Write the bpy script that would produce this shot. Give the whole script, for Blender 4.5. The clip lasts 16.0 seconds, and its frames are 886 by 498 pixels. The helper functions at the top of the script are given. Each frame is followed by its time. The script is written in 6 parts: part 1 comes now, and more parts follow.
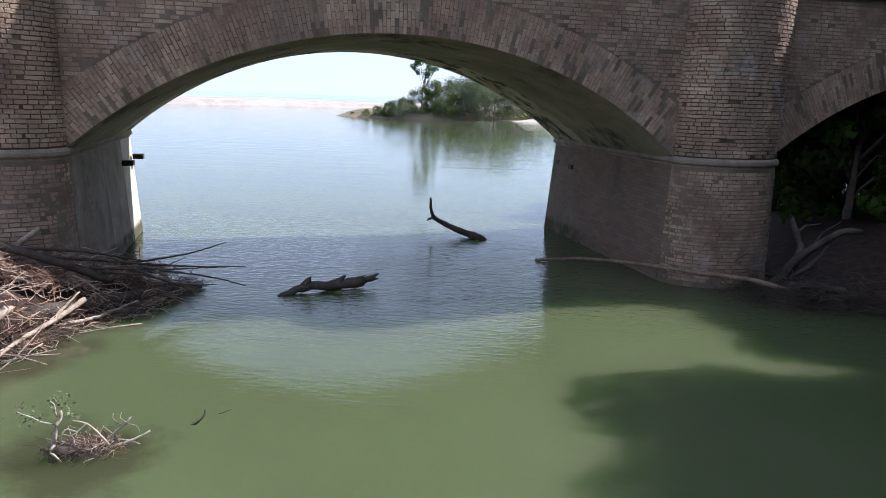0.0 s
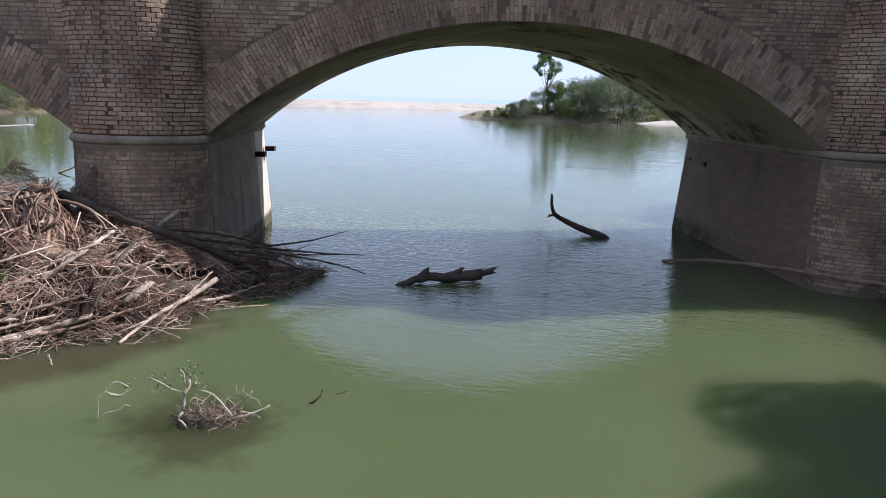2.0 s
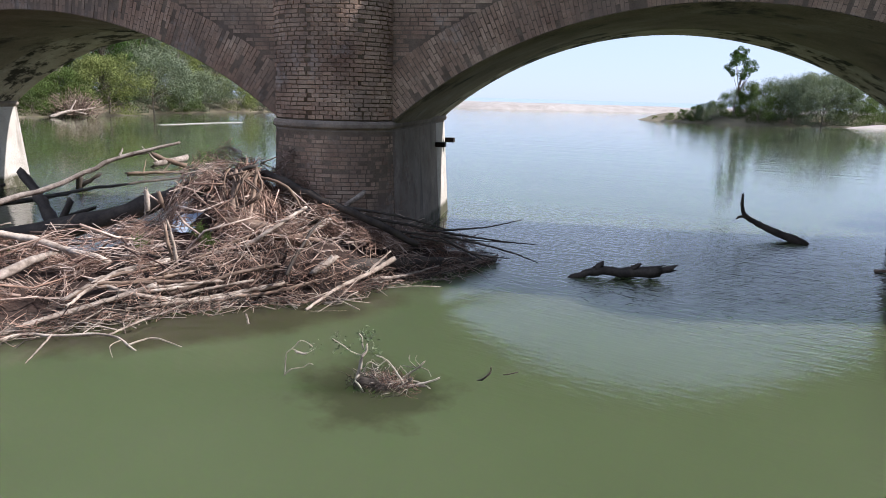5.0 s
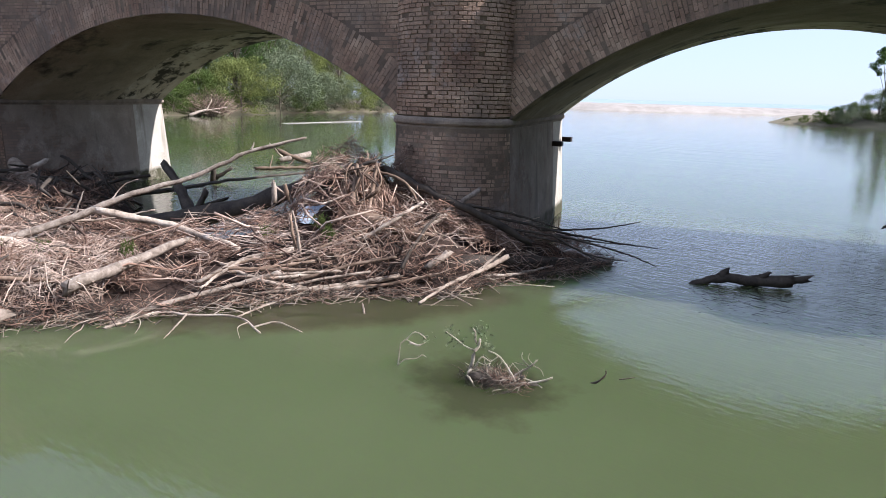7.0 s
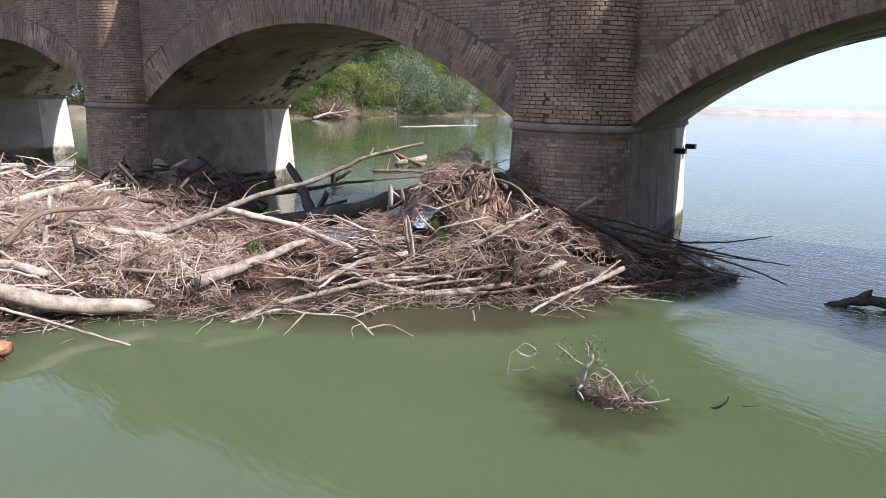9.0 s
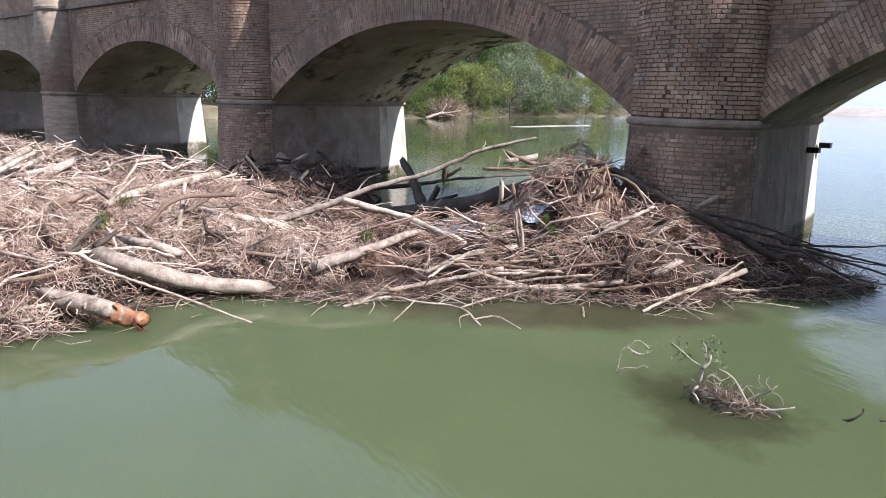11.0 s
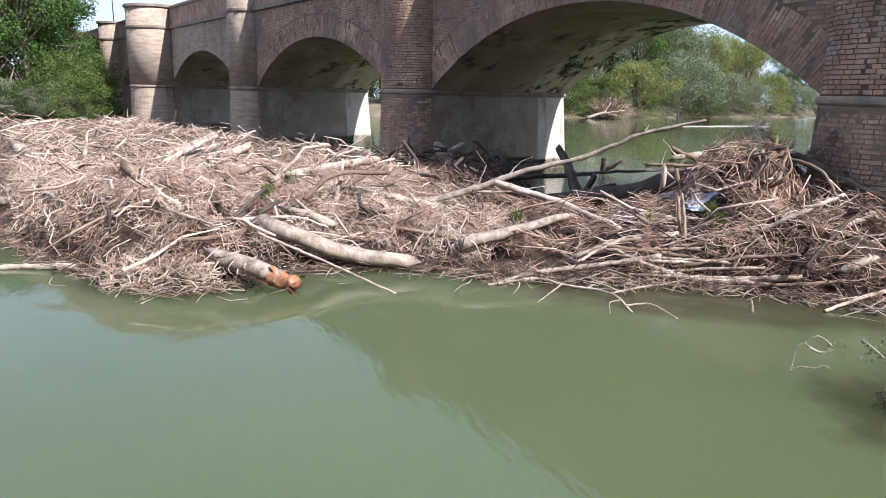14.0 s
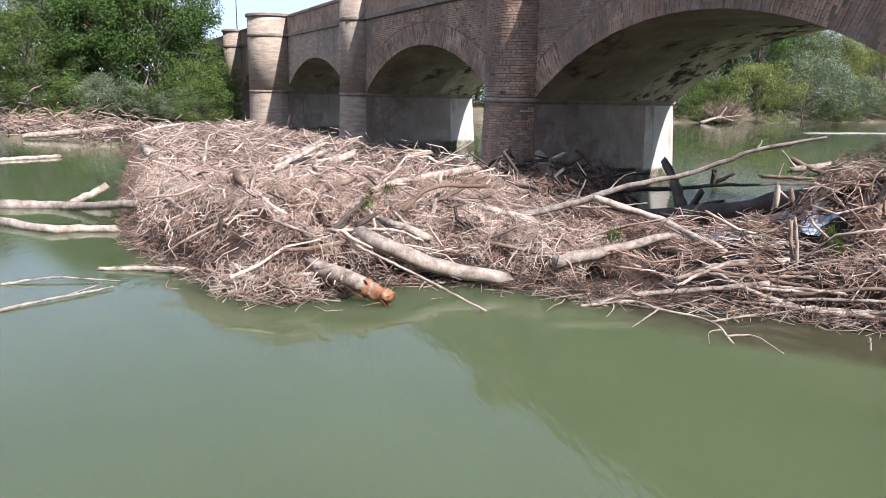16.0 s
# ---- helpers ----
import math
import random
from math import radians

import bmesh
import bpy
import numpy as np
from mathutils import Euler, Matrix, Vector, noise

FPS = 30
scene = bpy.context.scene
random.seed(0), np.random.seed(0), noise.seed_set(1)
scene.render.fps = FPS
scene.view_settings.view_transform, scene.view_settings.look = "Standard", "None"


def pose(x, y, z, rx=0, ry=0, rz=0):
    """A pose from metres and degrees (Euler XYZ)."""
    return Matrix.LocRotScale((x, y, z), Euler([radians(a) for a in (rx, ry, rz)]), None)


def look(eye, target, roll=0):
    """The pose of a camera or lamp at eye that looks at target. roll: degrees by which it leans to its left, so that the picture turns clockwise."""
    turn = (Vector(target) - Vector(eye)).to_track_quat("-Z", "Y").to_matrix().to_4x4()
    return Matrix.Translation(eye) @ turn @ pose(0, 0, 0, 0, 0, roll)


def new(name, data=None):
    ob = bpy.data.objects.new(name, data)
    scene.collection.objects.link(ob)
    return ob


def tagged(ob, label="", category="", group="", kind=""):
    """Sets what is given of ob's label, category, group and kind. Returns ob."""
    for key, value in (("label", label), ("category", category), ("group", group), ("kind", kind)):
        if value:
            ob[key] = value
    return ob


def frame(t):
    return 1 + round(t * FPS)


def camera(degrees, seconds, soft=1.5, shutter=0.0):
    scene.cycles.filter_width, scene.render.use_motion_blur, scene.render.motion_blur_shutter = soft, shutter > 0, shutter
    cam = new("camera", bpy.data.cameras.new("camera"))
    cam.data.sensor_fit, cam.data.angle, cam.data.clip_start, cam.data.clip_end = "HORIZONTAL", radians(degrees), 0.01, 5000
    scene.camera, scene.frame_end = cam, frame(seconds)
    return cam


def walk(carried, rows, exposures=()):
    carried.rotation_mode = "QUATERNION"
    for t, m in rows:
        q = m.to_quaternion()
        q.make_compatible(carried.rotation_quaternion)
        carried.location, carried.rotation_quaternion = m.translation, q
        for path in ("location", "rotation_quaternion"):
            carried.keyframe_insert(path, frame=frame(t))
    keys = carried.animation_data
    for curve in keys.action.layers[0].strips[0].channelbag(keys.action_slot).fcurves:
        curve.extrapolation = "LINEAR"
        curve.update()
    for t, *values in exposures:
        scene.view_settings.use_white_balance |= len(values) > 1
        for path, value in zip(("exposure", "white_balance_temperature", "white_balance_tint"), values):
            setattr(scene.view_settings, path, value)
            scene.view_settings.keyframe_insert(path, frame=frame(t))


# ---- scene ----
cam = camera(66.18, 16.0, 0.8)
# seconds, x, y, z, yaw, pitch, roll
PATH = [
    (0, 0.134, -0.197, 3.370, 5.75, -12.49, -1.80),
    (0.5, 0.112, -0.137, 3.290, 8.11, -12.52, -1.73),
    (1, 0.089, -0.076, 3.237, 10.72, -12.59, -1.66),
    (1.5, 0.064, -0.019, 3.198, 13.13, -12.56, -1.60),
    (2, 0.051, 0.008, 3.148, 15.70, -12.54, -1.55),
    (2.5, 0.039, 0.010, 3.083, 18.07, -12.55, -1.51),
    (3, 0.014, 0.007, 3.029, 20.60, -12.57, -1.55),
    (3.5, 0.000, 0.000, 3.000, 23.00, -12.62, -1.54),
    (4, -0.019, 0.015, 2.970, 25.48, -12.63, -1.49),
    (6.5, -0.077, 0.029, 2.805, 37.11, -12.78, -1.63),
    (7, -0.113, 0.004, 2.823, 39.56, -12.83, -1.59),
    (7.5, -0.134, -0.017, 2.847, 41.85, -12.90, -1.54),
    (8, -0.146, 0.007, 2.841, 44.34, -12.88, -1.51),
    (8.5, -0.159, 0.024, 2.846, 46.66, -12.85, -1.43),
    (9, -0.175, 0.025, 2.874, 49.05, -12.83, -1.46),
    (11.5, -0.191, -0.024, 2.698, 60.58, -12.95, -1.34),
    (12, -0.258, 0.023, 2.642, 62.97, -12.93, -1.35),
    (12.5, -0.273, 0.046, 2.583, 65.15, -12.96, -1.31),
    (13, -0.281, 0.082, 2.503, 67.47, -13.01, -1.26),
    (13.5, -0.312, 0.132, 2.435, 69.52, -13.01, -1.16),
    (14, -0.343, 0.167, 2.383, 71.48, -13.01, -1.14),
    (14.5, -0.358, 0.208, 2.367, 73.13, -13.01, -1.10),
    (15, -0.356, 0.261, 2.440, 75.13, -13.04, -1.13),
    (15.5, -0.337, 0.273, 2.520, 77.53, -13.05, -1.12),
    (16, -0.352, 0.272, 2.575, 80.22, -13.05, -1.16),
]
walk(cam, [(t, pose(x, y, z, 90 + p, r, w)) for t, x, y, z, w, p, r in PATH],
     exposures=((0.0, 1.23, 5750, 14), (3.0, 0.93, 5750, 14), (7.0, 1.08, 5750, 14), (12.5, 1.32, 5750, 14), (16.0, 1.2, 5750, 14)))

# ---- light ----
SUN_EL, SUN_AZ = radians(42.5), radians(60.0)
world = bpy.data.worlds.new("sky")
world.use_nodes = True
scene.world = world
wn, wl = world.node_tree.nodes, world.node_tree.links
sky = wn.new("ShaderNodeTexSky")
sky.sky_type, sky.sun_disc, sky.sun_elevation, sky.sun_rotation = "NISHITA", False, SUN_EL, SUN_AZ
sky.air_density, sky.dust_density, sky.ozone_density = 1.0, 0.4, 1.5
haze = wn.new("ShaderNodeMix")
haze.data_type = "RGBA"
haze.inputs["Factor"].default_value = 0.82
haze.inputs["B"].default_value = (4.75, 5.4, 6.6, 1)
wl.new(sky.outputs[0], haze.inputs["A"])
wl.new(haze.outputs["Result"], wn["Background"].inputs[0])
wn["Background"].inputs[1].default_value = 0.082
sun_dir = Vector((math.sin(SUN_AZ) * math.cos(SUN_EL), math.cos(SUN_AZ) * math.cos(SUN_EL), math.sin(SUN_EL)))
sun = new("sun", bpy.data.lights.new("sun", "SUN"))
sun.data.energy, sun.data.angle, sun.data.color = 5.0, radians(0.6), (1.0, 0.94, 0.86)
sun.matrix_world = look(sun_dir * 60, (0, 0, 0))


# ---- materials ----
def mat_nodes(name):
    m = bpy.data.materials.new(name)
    m.use_nodes = True
    return m, m.node_tree.nodes, m.node_tree.links, m.node_tree.nodes["Principled BSDF"]


def ramp(n, stops):
    r = n.new("ShaderNodeValToRGB")
    els = r.color_ramp.elements
    while len(els) < len(stops):
        els.new(0.5)
    for e, (p, c) in zip(els, stops):
        e.position, e.color = p, (*c, 1) if len(c) == 3 else c
    return r


def tex(n, l, scale, detail=5, rough=0.6, coord=None, stretch=None):
    t = n.new("ShaderNodeTexNoise")
    t.inputs["Scale"].default_value, t.inputs["Detail"].default_value, t.inputs["Roughness"].default_value = scale, detail, rough
    if coord is not None:
        if stretch:
            mp = n.new("ShaderNodeMapping")
            mp.inputs["Scale"].default_value = stretch
            l.new(coord, mp.inputs[0])
            coord = mp.outputs[0]
        l.new(coord, t.inputs["Vector"])
    return t


def mix(n, l, a, b, fac, mode="MIX"):
    m = n.new("ShaderNodeMix")
    m.data_type, m.blend_type = "RGBA", mode
    for sock, val in ((m.inputs["Factor"], fac), (m.inputs["A"], a), (m.inputs["B"], b)):
        if isinstance(val, bpy.types.NodeSocket):
            l.new(val, sock)
        elif isinstance(val, (tuple, list)):
            sock.default_value = (*val, 1)
        else:
            sock.default_value = val
    return m.outputs["Result"]


def bump(n, l, bsdf, height, strength, distance):
    b = n.new("ShaderNodeBump")
    b.inputs["Strength"].default_value, b.inputs["Distance"].default_value = strength, distance
    l.new(height, b.inputs["Height"])
    l.new(b.outputs[0], bsdf.inputs["Normal"])
    return b


def surface(name, stops, scale=3, fine=40, rough=0.85, bump_d=0.004, island=0.0, per_object=0.0, stretch=None, dirt=None, dirt_scale=0.6, dirt_at=(0.52, 0.66), tide=None):
    """A matt surface: colour by coarse noise, grain by fine noise, optional tint per loose piece or object, optional dirt patches."""
    m, n, l, p = mat_nodes(name)
    co = n.new("ShaderNodeNewGeometry").outputs["Position"]
    big, small = tex(n, l, scale, 6, 0.65, co, stretch), tex(n, l, fine, 4, 0.7, co, stretch)
    r = ramp(n, stops)
    l.new(big.outputs["Fac"], r.inputs[0])
    g = ramp(n, [(0.3, (0.72, 0.72, 0.72)), (0.7, (1.15, 1.15, 1.15))])
    l.new(small.outputs["Fac"], g.inputs[0])
    col = mix(n, l, r.outputs[0], g.outputs[0], 1.0, "MULTIPLY")
    if island or per_object:
        src = n.new("ShaderNodeNewGeometry").outputs["Random Per Island"] if island else n.new("ShaderNodeObjectInfo").outputs["Random"]
        amt = island or per_object
        t = ramp(n, [(0.0, (1 - 1.3 * amt, 1 - 1.35 * amt, 1 - 1.35 * amt)), (0.5, (1 - 0.2 * amt, 0.97 - 0.24 * amt, 0.94 - 0.26 * amt)), (0.85, (1 + 0.45 * amt, 1 + 0.38 * amt, 1 + 0.31 * amt)), (1.0, (1 + 1.1 * amt, 1 + amt, 1 + 0.88 * amt))])
        l.new(src, t.inputs[0])
        col = mix(n, l, col, t.outputs[0], 1.0, "MULTIPLY")
    if dirt:
        d = tex(n, l, dirt_scale, 6, 0.7, co, (1, 1, 0.5))
        dr = ramp(n, [(dirt_at[0], (0, 0, 0)), (dirt_at[1], (1, 1, 1))])
        l.new(d.outputs["Fac"], dr.inputs[0])
        col = mix(n, l, col, dirt, dr.outputs[0])
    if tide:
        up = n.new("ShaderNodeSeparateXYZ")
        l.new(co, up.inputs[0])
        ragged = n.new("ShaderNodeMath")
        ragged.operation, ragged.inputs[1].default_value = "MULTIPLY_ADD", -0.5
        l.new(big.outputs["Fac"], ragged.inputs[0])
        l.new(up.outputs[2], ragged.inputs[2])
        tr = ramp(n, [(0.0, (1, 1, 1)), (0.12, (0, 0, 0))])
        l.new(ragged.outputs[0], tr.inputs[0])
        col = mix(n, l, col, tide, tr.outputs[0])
    l.new(col, p.inputs["Base Color"])
    p.inputs["Roughness"].default_value = rough
    p.inputs["Specular IOR Level"].default_value = 0.25
    bump(n, l, p, small.outputs["Fac"], 0.8, bump_d)
    return m


BRICK = surface("brick", [(0.3, (0.2, 0.122, 0.088)), (0.5, (0.36, 0.243, 0.172)), (0.7, (0.49, 0.365, 0.265))], 1.3, 38, 0.9, 0.012, island=0.15, dirt=(0.2, 0.14, 0.105), dirt_scale=0.5, dirt_at=(0.48, 0.7))
MORTAR = surface("mortar", [(0.3, (0.1, 0.072, 0.052)), (0.7, (0.24, 0.18, 0.13))], 1.5, 50, 0.95, 0.006, dirt=(0.13, 0.098, 0.075))
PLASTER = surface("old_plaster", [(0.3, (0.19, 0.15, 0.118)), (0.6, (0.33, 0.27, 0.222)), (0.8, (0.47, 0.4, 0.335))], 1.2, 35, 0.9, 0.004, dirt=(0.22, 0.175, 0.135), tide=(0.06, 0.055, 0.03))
REARPLASTER = surface("pale_plaster", [(0.3, (0.34, 0.3, 0.25)), (0.6, (0.5, 0.45, 0.385)), (0.8, (0.6, 0.545, 0.475))], 1.1, 35, 0.9, 0.004, dirt=(0.26, 0.215, 0.165), dirt_scale=0.9, dirt_at=(0.55, 0.7), tide=(0.06, 0.055, 0.03))


def fallen_plaster(m, low, high):
    """Bare brick courses where the plaster has come off, most of all towards the front."""
    n, l = m.node_tree.nodes, m.node_tree.links
    p = n["Principled BSDF"]
    plain = p.inputs["Base Color"].links[0].from_socket
    obj = n.new("ShaderNodeTexCoord").outputs["Object"]
    sep, com = n.new("ShaderNodeSeparateXYZ"), n.new("ShaderNodeCombineXYZ")
    l.new(obj, sep.inputs[0])
    l.new(sep.outputs[1], com.inputs[0])
    l.new(sep.outputs[2], com.inputs[1])
    b = n.new("ShaderNodeTexBrick")
    l.new(com.outputs[0], b.inputs["Vector"])
    for key, val in (("Scale", 1.0), ("Brick Width", 0.27), ("Row Height", 0.07), ("Mortar Size", 0.007), ("Mortar Smooth", 0.4)):
        b.inputs[key].default_value = val
    b.inputs["Color1"].default_value, b.inputs["Color2"].default_value, b.inputs["Mortar"].default_value = (0.22, 0.14, 0.1, 1), (0.15, 0.105, 0.08, 1), (0.13, 0.1, 0.078, 1)
    edge = tex(n, l, 0.9, 6, 0.7, n.new("ShaderNodeNewGeometry").outputs["Position"])
    bias = n.new("ShaderNodeMath")
    bias.operation, bias.inputs[1].default_value = "MULTIPLY_ADD", -0.055
    l.new(sep.outputs[1], bias.inputs[0])
    l.new(edge.outputs["Fac"], bias.inputs[2])
    r = ramp(n, [(low, (0, 0, 0)), (high, (0.7, 0.7, 0.7))])
    l.new(bias.outputs[0], r.inputs[0])
    l.new(mix(n, l, plain, b.outputs["Color"], r.outputs[0]), p.inputs["Base Color"])


def weathered(m, film, salt, film_at=(0.5, 0.62), salt_at=(0.6, 0.7), scale=0.55, offset=0.0, streak=None):
    """Films of grime and lime bloom that run over bricks and joints alike, and optional drip streaks."""
    n, l = m.node_tree.nodes, m.node_tree.links
    p = n["Principled BSDF"]
    col = p.inputs["Base Color"].links[0].from_socket
    co = n.new("ShaderNodeNewGeometry").outputs["Position"]
    mp = n.new("ShaderNodeMapping")
    mp.inputs["Location"].default_value = (offset, offset * 0.7, 1.3 * offset)
    l.new(co, mp.inputs[0])
    for tint, at, sc, most in ((film, film_at, scale, 0.82), (salt, salt_at, scale * 1.7, 0.6)):
        t = tex(n, l, sc, 8, 0.72, mp.outputs[0], (1, 1, 0.8) if tint is film else (1.15, 1.15, 1.0))
        r = ramp(n, [(at[0], (0, 0, 0)), (at[1], (most, most, most))])
        l.new(t.outputs["Fac"], r.inputs[0])
        col = mix(n, l, col, tint, r.outputs[0])
    if streak:
        t = tex(n, l, 2.2, 5, 0.6, mp.outputs[0], (1, 1, 0.09))
        r = ramp(n, [(0.58, (0, 0, 0)), (0.72, (0.8, 0.8, 0.8))])
        l.new(t.outputs["Fac"], r.inputs[0])
        col = mix(n, l, col, streak, r.outputs[0])
    l.new(col, p.inputs["Base Color"])


for m_ in (BRICK, MORTAR):
    weathered(m_, (0.165, 0.125, 0.098), (0.43, 0.385, 0.345), (0.49, 0.64), (0.56, 0.72))
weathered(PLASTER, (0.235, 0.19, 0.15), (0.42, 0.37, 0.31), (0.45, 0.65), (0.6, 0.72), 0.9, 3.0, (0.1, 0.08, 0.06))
weathered(REARPLASTER, (0.42, 0.37, 0.31), (0.62, 0.57, 0.5), (0.5, 0.66), (0.58, 0.72), 0.9, 7.0, (0.16, 0.13, 0.1))
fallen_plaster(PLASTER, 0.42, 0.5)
# Right pier's bare brick, its colour lowered to take in the tree shade on it.
BARE_SHADED = surface("bare_shaded_brick", [(0.3, (0.095, 0.074, 0.058)), (0.6, (0.15, 0.118, 0.094)), (0.8, (0.23, 0.19, 0.155))], 1.2, 35, 0.9, 0.004, dirt=(0.12, 0.09, 0.07), tide=(0.05, 0.045, 0.025))
fallen_plaster(BARE_SHADED, 0.2, 0.34)
FARBRICK = surface("weathered_brick", [(0.3, (0.22, 0.165, 0.122)), (0.55, (0.36, 0.28, 0.21)), (0.8, (0.48, 0.39, 0.3))], 1.6, 30, 0.9, 0.006, stretch=(1, 1, 5), dirt=(0.2, 0.155, 0.115), dirt_scale=0.4)
VAULT = surface("vault_plaster", [(0.3, (0.18, 0.142, 0.1)), (0.55, (0.3, 0.243, 0.178)), (0.75, (0.42, 0.355, 0.275))], 0.8, 30, 0.95, 0.006, dirt=(0.075, 0.066, 0.052), dirt_scale=0.7, dirt_at=(0.56, 0.66))
SOFFIT = surface("stained_soffit_brick", [(0.3, (0.27, 0.22, 0.165)), (0.55, (0.42, 0.355, 0.275)), (0.75, (0.52, 0.45, 0.36))], 1.4, 30, 0.95, 0.006, dirt=(0.04, 0.032, 0.027), dirt_scale=1.6, dirt_at=(0.5, 0.58))
STONE = surface("cornice_stone", [(0.3, (0.15, 0.115, 0.09)), (0.7, (0.31, 0.245, 0.19))], 2.5, 45, 0.9, 0.004, dirt=(0.14, 0.12, 0.1))
WOOD = surface("driftwood", [(0.3, (0.16, 0.105, 0.08)), (0.48, (0.43, 0.325, 0.262)), (0.7, (0.7, 0.585, 0.49))], 1.6, 14, 0.85, 0.004, island=0.38)
LOG = surface("bleached_log", [(0.3, (0.12, 0.088, 0.066)), (0.5, (0.34, 0.275, 0.22)), (0.72, (0.54, 0.465, 0.39))], 5.5, 34, 0.85, 0.014, per_object=0.2)
# Near-black wood: wet timber, and pieces darkened to read as shaded.
DARKWOOD = surface("wet_shaded_wood", [(0.3, (0.028, 0.022, 0.018)), (0.7, (0.1, 0.078, 0.06))], 3, 25, 0.8, 0.006)
# Debris soil, darkened so the gaps between sticks read as shaded.
MUCK = surface("soil_gap_shade", [(0.3, (0.02, 0.012, 0.009)), (0.6, (0.055, 0.034, 0.025)), (0.8, (0.115, 0.074, 0.054))], 6, 60, 0.95, 0.02)
SAND = surface("sand", [(0.3, (0.25, 0.215, 0.185)), (0.7, (0.4, 0.355, 0.31))], 0.3, 4, 0.95, 0.01)
GRAVEL = surface("gravel", [(0.3, (0.2, 0.18, 0.15)), (0.7, (0.38, 0.345, 0.295))], 1.5, 12, 0.95, 0.02)
SOIL = surface("bank_soil", [(0.3, (0.1, 0.08, 0.05)), (0.7, (0.2, 0.17, 0.11))], 0.6, 8, 0.95, 0.02)


def leaf_material(name, dark, light):
    m, n, l, p = mat_nodes(name)
    r = ramp(n, [(0.1, dark), (0.9, light)])
    geo = n.new("ShaderNodeNewGeometry")
    patch = tex(n, l, 0.45, 3, 0.6, geo.outputs["Position"])
    some = n.new("ShaderNodeMath")
    some.operation, some.inputs[1].default_value = "MULTIPLY", 0.24
    l.new(geo.outputs["Random Per Island"], some.inputs[0])
    both = n.new("ShaderNodeMath")
    both.operation, both.inputs[1].default_value = "MULTIPLY_ADD", 1.1
    l.new(patch.outputs["Fac"], both.inputs[0])
    less = n.new("ShaderNodeMath")
    less.operation, less.inputs[1].default_value = "SUBTRACT", 0.14
    l.new(some.outputs[0], both.inputs[2])
    l.new(both.outputs[0], less.inputs[0])
    l.new(less.outputs[0], r.inputs[0])
    l.new(r.outputs[0], p.inputs["Base Color"])
    p.inputs["Roughness"].default_value = 0.8
    p.inputs["Specular IOR Level"].default_value = 0.08
    t = n.new("ShaderNodeBsdfTranslucent")
    l.new(r.outputs[0], t.inputs[0])
    mx = n.new("ShaderNodeMixShader")
    mx.inputs[0].default_value = 0.28
    l.new(p.outputs[0], mx.inputs[1])
    l.new(t.outputs[0], mx.inputs[2])
    l.new(mx.outputs[0], n["Material Output"].inputs[0])
    return m


LEAF_GREEN = leaf_material("leaf_green", (0.03, 0.05, 0.013), (0.13, 0.17, 0.045))
LEAF_OLIVE = leaf_material("leaf_olive", (0.06, 0.078, 0.022), (0.25, 0.27, 0.085))
LEAF_GREY = leaf_material("leaf_grey", (0.055, 0.074, 0.04), (0.225, 0.25, 0.15))
LEAF_DARK = leaf_material("leaf_dark", (0.016, 0.033, 0.009), (0.095, 0.15, 0.036))
BARK = surface("bark", [(0.3, (0.1, 0.08, 0.06)), (0.7, (0.22, 0.18, 0.14))], 4, 20, 0.9, 0.01)


